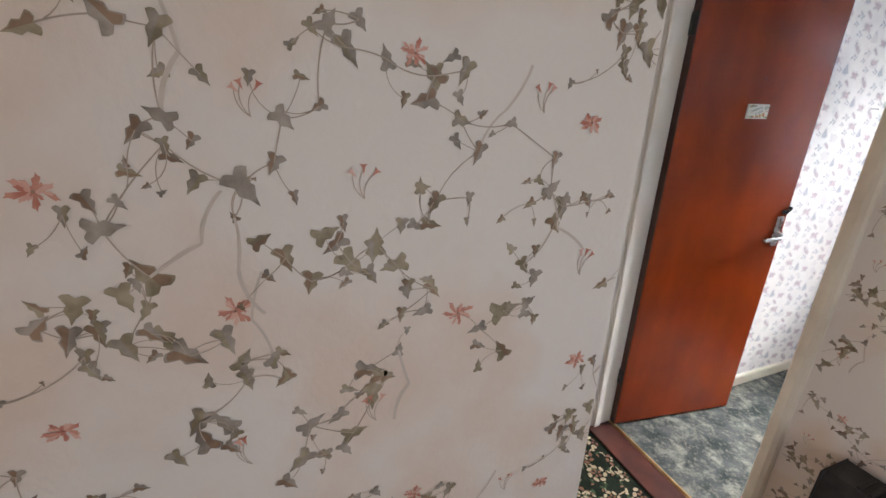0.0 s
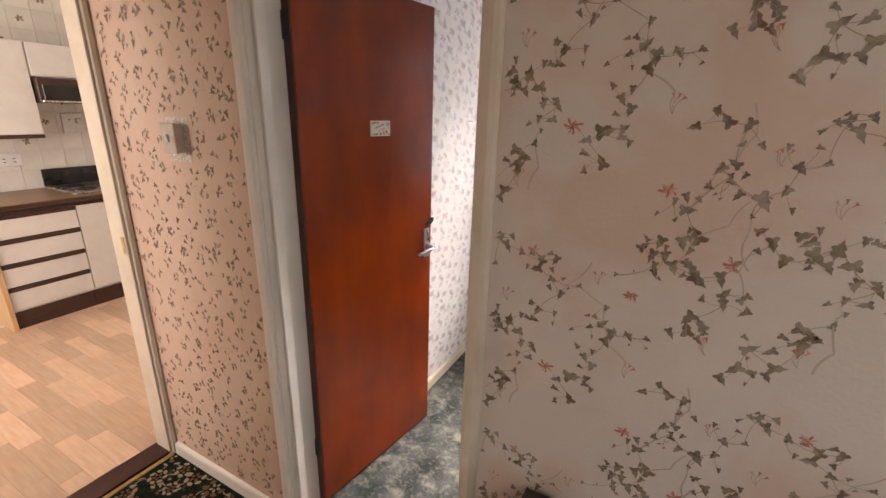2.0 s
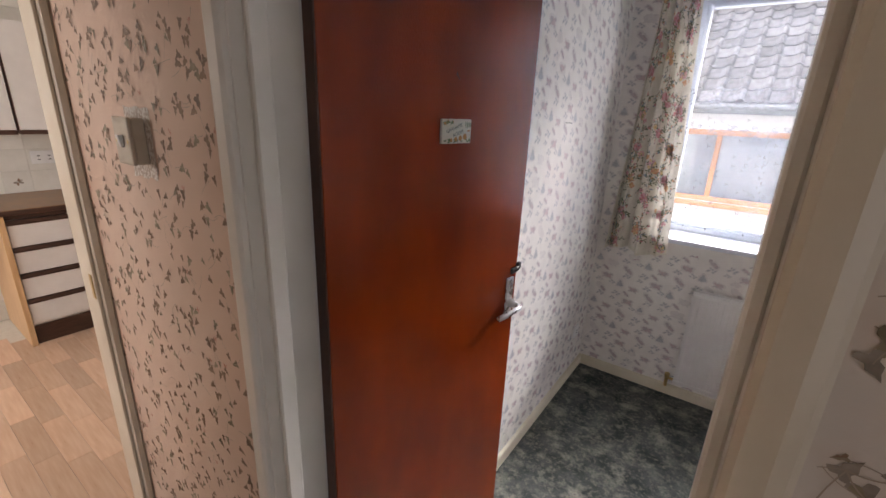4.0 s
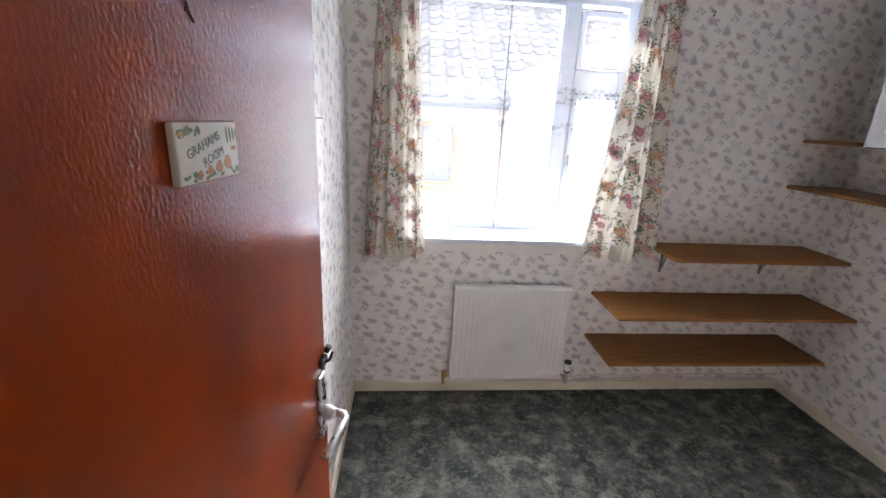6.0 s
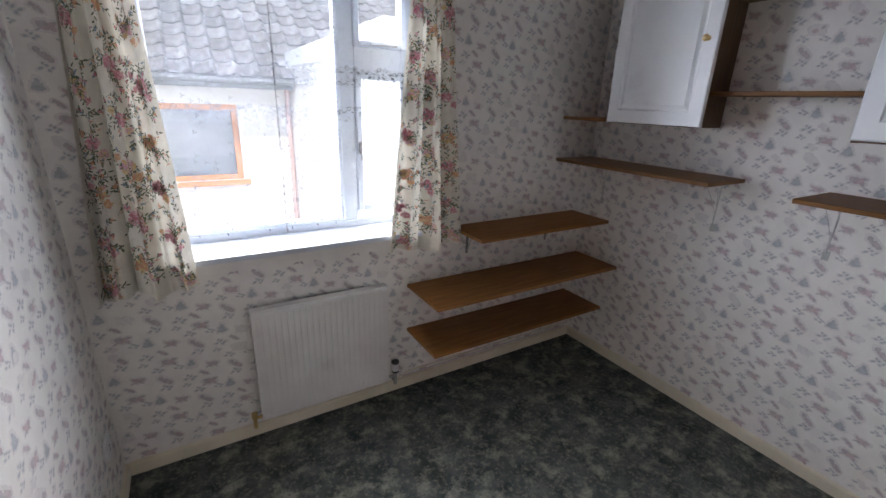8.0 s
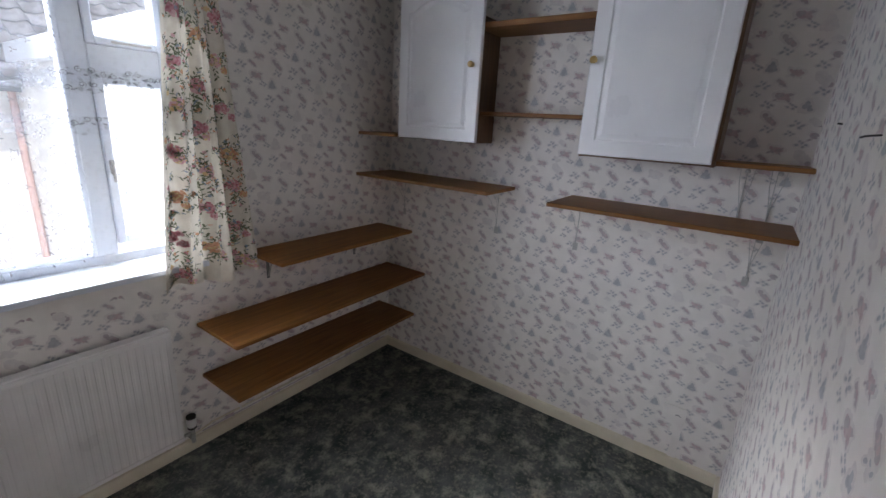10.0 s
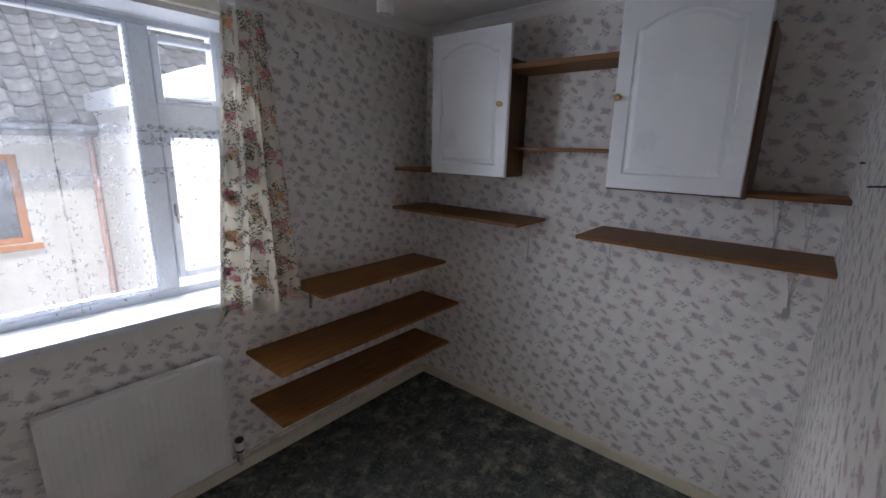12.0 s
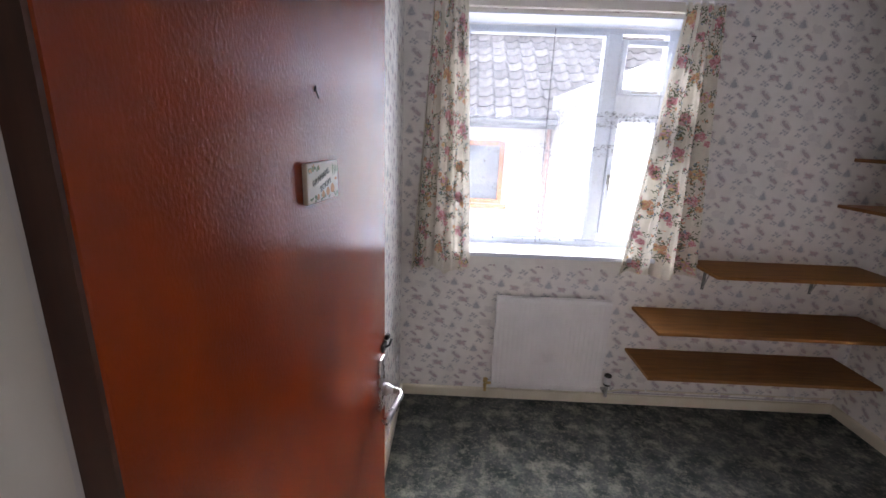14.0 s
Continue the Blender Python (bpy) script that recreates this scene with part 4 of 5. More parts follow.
def board_shelf(a, b, material, label, group, brackets):
    s = thing("wall_shelf", ((a[0] + b[0]) / 2, (a[1] + b[1]) / 2, a[2]), label, "shelf", group)
    part("board", box(a, b, 0.002), material, s)
    for kind, x, y in brackets:
        if kind == "window":
            k = part("bracket", box((x - 0.009, YW - 0.004, a[2] - 0.158), (x + 0.009, YW - 0.0005, a[2] - 0.001), 0.001), DARK_STEEL, s, "grey pressed steel bracket")
            part("arm", box((x - 0.009, a[1] + 0.1, a[2] - 0.005), (x + 0.009, YW - 0.004, a[2] - 0.0005), 0.001), DULL_STEEL, k)
            part("brace", tube([(x, YW - 0.006, a[2] - 0.145), (x, YW - 0.05, a[2] - 0.035), (x, a[1] + 0.14, a[2] - 0.006)], 0.004, 6), DULL_STEEL, k)
        else:
            k = part("bracket", box((XR - 0.004, y - 0.012, a[2] - 0.265), (XR - 0.0005, y + 0.012, a[2] - 0.225), 0.001), PALE_METAL, s, "pale wire shelf bracket")
            for side_y in (-0.024, 0.024):
                part("wire", tube([(XR - 0.006, y, a[2] - 0.245), (XR - 0.010, y + side_y * 0.15, a[2] - 0.16), (XR - 0.06, y + side_y * 0.8, a[2] - 0.07), (XR - 0.13, y + side_y, a[2] - 0.004)], 0.0013, 6), PALE_METAL, k)
            part("upright", tube([(XR - 0.004, y, a[2] - 0.24), (XR - 0.004, y, a[2] - 0.003)], 0.0018, 6), PALE_METAL, k)
            part("arm", tube([(XR - 0.004, y, a[2] - 0.0035), (a[0] + 0.07, y, a[2] - 0.0035), (a[0] + 0.05, y, a[2] - 0.014)], 0.0032, 6), PALE_METAL, k)
            part("arm_tip", lathe([(0.008, 0.0), (0.010, 0.006), (0.006, 0.014)], (a[0] + 0.05, y, a[2] - 0.018), 10), PALE_METAL, k)
    return s


OAK = "oak veneered board shelf on steel brackets by the window"
board_shelf((1.600, 1.815, 0.933), (2.545, YW - 0.001, 0.951), SHELF_WOOD, OAK, "shelves under the window", [("window", 1.717, 0), ("window", 2.327, 0)])
board_shelf((1.335, 1.772, 0.633), (2.640, YW - 0.001, 0.651), SHELF_WOOD, OAK, "shelves under the window", [("window", 1.55, 0), ("window", 2.312, 0)])
board_shelf((1.335, 1.790, 0.363), (2.565, YW - 0.001, 0.381), SHELF_WOOD, OAK, "shelves under the window", [("window", 1.55, 0), ("window", 2.312, 0)])
NARROW = "narrow brown board shelf on pale wire brackets"
board_shelf((2.345, 1.190, 1.279), (XR - 0.001, YW - 0.001, 1.297), SHELF_WOOD_Y, NARROW, "shelves below the cupboards", [("wire", 0, 1.285), ("wire", 0, 1.98)])
board_shelf((2.322, YR + 0.002, 1.279), (XR - 0.001, 0.868, 1.297), SHELF_WOOD_Y, NARROW, "shelves below the cupboards", [("wire", 0, 0.815), ("wire", 0, 0.075)])
board_shelf((2.365, 1.826, 1.524), (XR - 0.001, YW - 0.001, 1.542), SHELF_WOOD_Y, "short brown board shelf beside a white cupboard", "shelves beside the cupboards", [])
board_shelf((2.440, YR + 0.002, 1.512), (XR - 0.001, 0.274, 1.530), SHELF_WOOD_Y, "short brown board shelf beside a white cupboard", "shelves beside the cupboards", [("wire", 0, 0.06), ("wire", 0, 0.16)])
s = board_shelf((2.430, 0.786, 2.060), (XR - 0.001, 1.358, 2.086), SHELF_WOOD_Y, "brown board shelf hung between two cupboards", "shelves between the cupboards", [])
part("shelf_peg", box((2.45, 0.787, 2.032), (2.47, 0.796, 2.060), 0.001), DULL_STEEL, s)
s = board_shelf((2.500, 0.786, 1.664), (XR - 0.001, 1.358, 1.682), SHELF_WOOD_Y, "brown board shelf hung between two cupboards", "shelves between the cupboards", [])
for y in (1.02, 1.22):
    part("shelf_clip", lathe([(0.006, 0.0), (0.006, 0.010), (0.003, 0.014)], (2.53, y, 1.648), 8), DULL_STEEL, s)


def cupboard(y0, y1, z0, z1, door_z0, door_z1, hinge_high, label, side_y):
    c = thing("wall_cupboard", (XR - 0.13, (y0 + y1) / 2, z0), label, "cupboard", "white wall cupboards")
    xf = 2.412
    for a, b in (((xf, side_y, z0), (XR - 0.001, side_y + 0.016, z1)), ((xf, y1 - 0.016, z0), (XR - 0.001, y1, z1))):
        part("side_panel", box(a, b, 0.001), CAB_WOOD, c, "brown board side panel")
    part("bottom_panel", box((xf, side_y + 0.016, z0 + 0.002), (XR - 0.001, y1 - 0.016, z0 + 0.018)), CAB_WOOD, c)
    part("top_panel", box((xf, side_y + 0.016, z1 - 0.018), (XR - 0.001, y1 - 0.016, z1 - 0.002)), CAB_WOOD, c)
    part("back_panel", box((XR - 0.008, side_y + 0.016, z0 + 0.018), (XR - 0.0015, y1 - 0.016, z1 - 0.018)), CAB_WOOD, c)
    # door with a raised field under an arched top rail
    yc, w, h = (y0 + y1) / 2, y1 - y0, door_z1 - door_z0
    bm = bmesh.new()
    def loop(inset, arch, depth):
        a, b = -w / 2 + inset, w / 2 - inset
        pts = [(a, door_z0 + inset), (b, door_z0 + inset)]
        top_z, n = door_z1 - inset, 14
        for k in range(n + 1):
            f = k / n
            rise = arch * (1 - math.sin(math.pi * min(max((f - 0.08) / 0.84, 0), 1)) ** 0.8)
            pts.append((b + (a - b) * f, top_z - rise))
        return [bm.verts.new((2.392 + depth, yc + y, z)) for y, z in pts]
    loops = [loop(0.0, 0.0, 0.020), loop(0.0, 0.0, 0.004), loop(0.004, 0.0, 0.0), loop(0.062, 0.052, 0.0), loop(0.068, 0.052, 0.006), loop(0.076, 0.052, 0.006), loop(0.092, 0.050, 0.001)]
    for p, q in zip(loops, loops[1:]):
        for k in range(len(p)):
            bm.faces.new((p[k], p[(k + 1) % len(p)], q[(k + 1) % len(p)], q[k]))
    bm.faces.new(loops[-1])
    bm.faces.new(loops[0][::-1])
    bmesh.ops.recalc_face_normals(bm, faces=bm.faces)
    d = part("door", bm, CAB_WHITE, c, "white moulded vinyl cupboard door with an arched panel")
    ky = y0 + 0.042 if hinge_high else y1 - 0.020
    k = part("knob", lathe([(0.006, 0.0), (0.006, 0.010), (0.013, 0.016), (0.015, 0.022), (0.012, 0.028)], (2.392, ky, 1.893), 18, "-x"), BRASS, d, "small brass knob", smooth=True)
    part("knob_rose", lathe([(0.011, 0.0), (0.010, 0.003)], (2.392, ky, 1.893), 16, "-x"), BRASS, k)
    return c


cupboard(1.312, 1.824, 1.520, 2.130, 1.525, 2.269, True, "white arched-panel wall cupboard with brown board sides near the corner", 1.360)
cupboard(0.278, 0.784, 1.506, 2.120, 1.515, 2.269, False, "white arched-panel wall cupboard with brown board sides and brass knob", 0.266)


# curtains, hung from a track, printed with flowers
def curtain(name, top_x, bottom_x, z_low, folds, seed, label):
    z_high = 2.226
    c = thing(name, ((top_x[0] + top_x[1]) / 2, 2.06, z_low), label, "curtain", "floral curtains")
    rng = random.Random(seed)
    phase = [rng.uniform(0, 6) for _ in range(4)]
    def at(u, v, lift=0.0):
        x0 = top_x[0] + (bottom_x[0] - top_x[0]) * (1 - v) ** 1.15
        x1 = top_x[1] + (bottom_x[1] - top_x[1]) * (1 - v) ** 0.9
        amp = 0.014 + 0.020 * (1 - v)
        wave = math.sin(u * math.tau * folds + phase[0] + 0.5 * math.sin(v * 3 + phase[1])) + 0.35 * math.sin(u * math.tau * folds * 2.3 + phase[2] + v * 2)
        x = x0 + (x1 - x0) * (u + 0.014 * math.sin(u * math.tau * folds * 2 + phase[3]))
        return Vector((x, 2.055 + amp * wave - lift, z_low + (z_high - z_low) * v + (0.014 * math.sin(u * 9 + phase[1]) if v < 0.02 else 0)))
    bm = bmesh.new()
    nu, nv = 120, 44
    grid = [[bm.verts.new(at(i / nu, j / nv)) for j in range(nv + 1)] for i in range(nu + 1)]
    for i in range(nu):
        for j in range(nv):
            bm.faces.new((grid[i][j], grid[i + 1][j], grid[i + 1][j + 1], grid[i][j + 1]))
    cloth = part("cloth", bm, CURTAIN_CLOTH, c, smooth=True)
    for k in range(folds * 2 + 1):
        p = at(min(k / (folds * 2), 1), 1.0)
        part("hook", box((p.x - 0.004, p.y - 0.004, z_high - 0.005), (p.x + 0.004, p.y + 0.004, z_high + 0.022), 0.001), WHITE_PLASTIC, c)
    width, height = 0.46, z_high - z_low
    shapes = []
    def rose(u, v, r, petal):
        for ring, n in ((0.85, 9), (0.5, 7), (0.18, 3)):
            for k in range(n):
                a = k * math.tau / n + rng.uniform(-0.3, 0.3)
                d = r * ring * rng.uniform(0.75, 1.15)
                tone = petal if (k + n) % 3 else (4 if petal == 0 else 5)
                shapes.append((oval(u + math.cos(a) * d, v + math.sin(a) * d * 0.8, r * rng.uniform(0.26, 0.42), r * rng.uniform(0.14, 0.26), a + rng.uniform(0.8, 1.8), 7), tone))
    def sprig(u, v, long, n, bud):
        a = rng.uniform(0, 6.3)
        tip = (u + math.cos(a) * long, v + math.sin(a) * long)
        shapes.extend((q, 2) for q in ribbon((u, v), tip, 0.0006, rng.uniform(-0.2, 0.2)))
        for k in range(n):
            f, side_ = (k + 1) / n, 1 if k % 2 else -1
            b = a + side_ * 0.8
            p = (u + math.cos(a) * long * f + math.cos(b) * 0.007, v + math.sin(a) * long * f + math.sin(b) * 0.007)
            shapes.append((oval(*p, rng.uniform(0.006, 0.011), rng.uniform(0.0022, 0.0036), b, 7), 2 if k % 4 else rng.choice((2, 3, 1))))
        if bud:
            shapes.append((oval(*tip, 0.008, 0.006, a, 7), rng.choice((0, 1, 3, 4))))
    for i in range(3):
        for j in range(8):
            u, v = 0.075 + i * 0.155 + rng.uniform(-0.02, 0.02), 0.05 + j * 0.178 + (i % 2) * 0.089 + rng.uniform(-0.02, 0.02)
            for k in range(9):
                sprig(u + rng.uniform(-0.02, 0.02), v + rng.uniform(-0.02, 0.02), rng.uniform(0.05, 0.085), 7, k % 2)
            rose(u, v, rng.uniform(0.028, 0.038), (0, 0, 1, 0, 4)[(i * 2 + j) % 5])
            rose(u + rng.uniform(0.025, 0.04), v - 0.036, rng.uniform(0.015, 0.021), (4, 0, 1)[j % 3])
            rose(u - 0.04, v + rng.uniform(0.02, 0.04), 0.014, (5, 3, 0, 1)[(i + j) % 4])
            for k in range(6):
                sprig(u + rng.uniform(-0.08, 0.08), v + 0.075 + rng.uniform(-0.03, 0.03), rng.uniform(0.03, 0.055), 5, k != 1)
    def place(a, b, h):
        here = at(a / width, b / height)
        du = at(min(a / width + 0.004, 1), b / height) - at(a / width, b / height)
        normal = Vector((du.y, -du.x, 0)).normalized() if du.length > 1e-9 else Vector((0, -1, 0))
        return here + normal * (0.0014 + h)
    printed("flower_print", shapes, place, lambda a, b: 0.004 < a < width - 0.006 and 0.004 < b < height - 0.004, [CURTAIN_ROSE, CURTAIN_PEACH, CURTAIN_LEAF, CURTAIN_BLUE, CURTAIN_PINK, CURTAIN_STRAW], cloth)
    return c


curtain("curtain", (0.125, 0.292), (0.035, 0.366), 0.845, 3, 1, "cream cotton curtain printed with roses, hanging beside the window")
curtain("curtain", (1.332, 1.520), (1.195, 1.618), 0.862, 3, 2, "cream cotton curtain printed with roses, swept out at the hem")
track = thing("curtain_track", (0.84, 2.06, 2.23), "white plastic curtain track above the window", "curtain track")
part("rail", box((0.10, 2.050, 2.236), (1.56, 2.068, 2.258), 0.003), WHITE_PLASTIC, track)
part("track_board", box((0.235, 2.085, 2.196), (1.45, YW - 0.0008, 2.262), 0.004), WHITE_PAINT, track, "white painted board behind the track")
for x in (0.2, 0.84, 1.48):
    part("track_bracket", box((x - 0.01, 2.064, 2.242), (x + 0.01, YW - 0.001, 2.270), 0.002), WHITE_PLASTIC, track)


# net curtain behind, with a lace border
def net_curtain():
    c = thing("net_curtain", (0.86, 2.295, 0.955), "sheer white net curtain with lace bands across the panes", "net curtain")
    rng = random.Random(12)
    ph = [rng.uniform(0, 6) for _ in range(3)]
    def sheet(z0, z1, off, name, material, x0=0.250, x1=1.445):
        bm = bmesh.new()
        nu, nv = 150, 14
        grid = []
        for i in range(nu + 1):
            u = i / nu
            y = 2.302 + off + 0.008 * math.sin(u * 46 + ph[0]) + 0.005 * math.sin(u * 91 + ph[1])
            row = []
            for j in range(nv + 1):
                z = z0 + (z1 - z0) * j / nv
                if j == 0:
                    z -= 0.010 * abs(math.sin(u * 70))
                row.append(bm.verts.new((x0 + (x1 - x0) * u, y + 0.003 * math.sin(j * 0.5 + ph[2] + u * 8), z)))
            grid.append(row)
        for i in range(nu):
            for j in range(nv):
                bm.faces.new((grid[i][j], grid[i + 1][j], grid[i + 1][j + 1], grid[i][j + 1]))
        return part(name, bm, material, c, smooth=True)
    sheet(0.965, 2.165, 0.0, "net", NET)
    sheet(1.655, 1.735, -0.010, "lace_band", LACE)
    sheet(1.50, 1.56, -0.010, "lace_band", LACE)
    sheet(0.97, 2.16, -0.009, "seam", LACE_FAINT, 0.768, 0.776)
    # worked scrolls: garlands along the bands, sprays down the panes, a picot edge
    shapes = []
    def scroll(u, v, r, turn, turns=1.3):
        pts = []
        for k in range(9):
            f = k / 8
            a = turn + f * math.tau * turns
            pts.append((u + math.cos(a) * r * (1 - 0.75 * f), v + math.sin(a) * r * (1 - 0.75 * f) * 0.8))
        for p, q in zip(pts, pts[1:]):
            shapes.append((ribbon(p, q, 0.0016, 0.0)[0][:2] + ribbon(p, q, 0.0016, 0.0)[-1][1:3] + [ribbon(p, q, 0.0016, 0.0)[0][3]], 0))
    def leaf(u, v, long, wide, turn):
        shapes.append((oval(u, v, long, wide, turn, 8), 0))
    for z in (1.725, 1.672, 1.545):
        for k in range(29):
            u = 0.30 + k * 0.040 + rng.uniform(-0.004, 0.004)
            scroll(u, z + 0.010 * math.sin(k * 1.6), 0.015, rng.uniform(0, 6))
            leaf(u + 0.02, z - 0.012, 0.010, 0.0035, rng.uniform(-0.8, 0.8))
    for x, low, high in ((0.40, 0.99, 1.16), (0.52, 0.99, 1.20), (0.70, 0.99, 1.50), (0.80, 0.99, 1.56), (0.93, 0.99, 1.66), (1.02, 0.99, 1.30)):
        for k in range(int((high - low) / 0.026)):
            z = low + k * 0.026
            side_ = 1 if k % 2 else -1
            leaf(x + side_ * rng.uniform(0.004, 0.012), z, rng.uniform(0.006, 0.011), rng.uniform(0.0025, 0.0045), 1.2 * side_ + rng.uniform(-0.5, 0.5))
    for k in range(260):
        u, v = rng.uniform(0.35, 1.04), rng.uniform(1.02, 2.12)
        for a in range(3):
            leaf(u + 0.006 * math.cos(a * 2.1), v + 0.006 * math.sin(a * 2.1), 0.0055, 0.0024, a * 2.1)
    for k in range(45):
        z = 1.08 + 0.014 * k
        for x in (1.20, 1.25, 1.30, 1.35, 1.40):
            if rng.random() < 0.75:
                leaf(x + rng.uniform(-0.02, 0.02), z, rng.uniform(0.008, 0.014), rng.uniform(0.004, 0.008), rng.uniform(0, 3.1))
    for k in range(52):
        for x, z, turn in ((1.047, 1.02 + k * 0.0215, 1.57), (0.34 + k * 0.0137, 1.018, 0.0)):
            leaf(x + rng.uniform(-0.003, 0.003), z, 0.007, 0.0028, turn + rng.uniform(-0.7, 0.7))
    def hang(u, v, h):
        w = (u - 0.285) / 1.16
        return (u, 2.291 + 0.008 * math.sin(w * 46 + ph[0]) + 0.005 * math.sin(w * 91 + ph[1]) - h, v)
    printed("lacework", shapes, hang, lambda u, v: 0.26 < u < 1.44, [LACE_THREAD], c)
    part("wire", rod((WX0 + 0.006, 2.302, 2.166), (WX1 - 0.006, 2.302, 2.166), 0.003, 8), WHITE_PLASTIC, c)
    return c


net_curtain()

lamp = thing("pendant_lamp", (1.33, 1.05, 2.02), "bare white pendant lamp holder on a flex", "lamp")
part("ceiling_rose", lathe([(0.045, 0.0), (0.045, 0.012), (0.030, 0.026), (0.010, 0.030)][::-1], (1.33, 1.05, 2.37), 24), WHITE_PLASTIC, lamp, smooth=True)
part("flex", tube([(1.33, 1.05, 2.375), (1.331, 1.05, 2.25), (1.33, 1.05, 2.10)], 0.0035, 8), WHITE_PLASTIC, lamp)
part("holder", lathe([(0.010, 0.095), (0.019, 0.085), (0.021, 0.060), (0.021, 0.045), (0.023, 0.043), (0.023, 0.0), (0.018, 0.0), (0.018, 0.03)][::-1], (1.33, 1.05, 2.022), 24), WHITE_PLASTIC, lamp)


# small fittings on the bedroom walls
def tack(name, points, r, label, material=BLACK_METAL):
    return solid(name, tube(points, r, 6), material, label, "hook", kind="")


tack("picture_hook", [(1.700, YW - 0.002, 2.108), (1.722, YW - 0.003, 2.108), (1.712, YW - 0.008, 2.082), (1.706, YW - 0.012, 2.090)], 0.0022, "small dark picture hook on the wallpaper")
tack("wall_pin", [(XL + 0.001, 1.322, 1.540), (XL + 0.018, 1.334, 1.541), (XL + 0.020, 1.352, 1.539)], 0.0016, "thin bent pin in the wallpaper")
tack("wall_pin", [(1.450, 0.001, 1.628), (1.472, 0.016, 1.626), (1.492, 0.018, 1.624)], 0.0018, "thin bent pin in the wallpaper")
tack("wall_nail", [(1.894, 0.0005, 1.659), (1.894, 0.010, 1.660)], 0.0025, "short nail in the wallpaper")
sock = thing("wall_socket", (XL, 1.925, 0.28), "small white plastic socket above the skirting", "socket")
part("plate", box((XL + 0.0006, 1.885, 0.275), (XL + 0.012, 1.960, 0.350), 0.003, seg=2), WHITE_PLASTIC, sock)
for z in (0.300, 0.318):
    part("slot", box((XL + 0.0118, 1.915, z), (XL + 0.0128, 1.930, z + 0.004)), BLACK_METAL, sock)
blank = thing("cable_duct", (XR, 0.215, 0.064), "papered-over cable duct with a blank plate by the skirting", "cable duct")
part("plate", box((XR - 0.014, 0.160, 0.268), (XR - 0.0008, 0.262, 0.348), 0.003), PALE_PAPER, blank)
part("duct", box((XR - 0.009, 0.165, 0.064), (XR - 0.0008, 0.200, 0.268), 0.002), PALE_PAPER, blank)
part("wire_end", tube([(XR - 0.012, 0.18, 0.300), (XR - 0.022, 0.19, 0.312), (XR - 0.024, 0.205, 0.309)], 0.0016, 6), BLACK_METAL, blank)
cable = thing("skirting_cable", (1.9, YW - 0.02, 0.07), "thin cream cable clipped along the skirting board", "cable")
part("cable_run", tube([(1.262, YW - 0.018, 0.085), (1.35, YW - 0.012, 0.101), (1.7, YW - 0.010, 0.098), (2.1, YW - 0.010, 0.103), (2.50, YW - 0.010, 0.100), (2.62, YW - 0.012, 0.104)], 0.0045, 8), BASE_PAINT, cable)
part("cable_run", tube([(1.30, YW - 0.012, 0.078), (1.9, YW - 0.008, 0.080), (2.61, YW - 0.008, 0.076)], 0.0032, 6), GREY_INK, cable)
for x in (1.5, 1.95, 2.4):
    part("cable_clip", box((x - 0.004, YW - 0.016, 0.092), (x + 0.004, YW - 0.001, 0.110), 0.001), WHITE_PLASTIC, cable)

# ---- the hall's things ----
sw = thing("light_switch", (-0.402, YB, 1.43), "ivory light switch on torn wallpaper and bare plaster", "light switch")
bm = bmesh.new()
ring = []
rng = random.Random(4)
for k in range(40):
    f = k / 40 * 4
    side_, d = int(f), f % 1
    u, v = [(d, 0), (1, d), (1 - d, 1), (0, 1 - d)][side_]
    ring.append(bm.verts.new((-0.463 + 0.120 * u + rng.uniform(-0.004, 0.004), YB - 0.0012, 1.404 + 0.146 * v + rng.uniform(-0.004, 0.004))))
bm.faces.new(ring)
part("bare_plaster", bm, PLASTER, sw, "torn white paper edge round the switch")
part("back_box", box((-0.438, YB - 0.026, 1.436), (-0.366, YB - 0.0014, 1.528), 0.003), PLASTIC, sw)
part("face_plate", box((-0.440, YB - 0.034, 1.434), (-0.364, YB - 0.026, 1.530), 0.003, seg=2), PLASTIC, sw)
part("rocker", extrude([(YB - 0.034, 1.470), (YB - 0.038, 1.470), (YB - 0.043, 1.494), (YB - 0.034, 1.494)], "x", -0.408, -0.396), WHITE_PLASTIC, sw, "small white rocker")
for x in (-0.430, -0.374):
    part("screw", lathe([(0.003, 0.0), (0.003, 0.001), (0.001, 0.0015)], (x, YB - 0.034, 1.482), 8, "-y"), BRASS, sw)


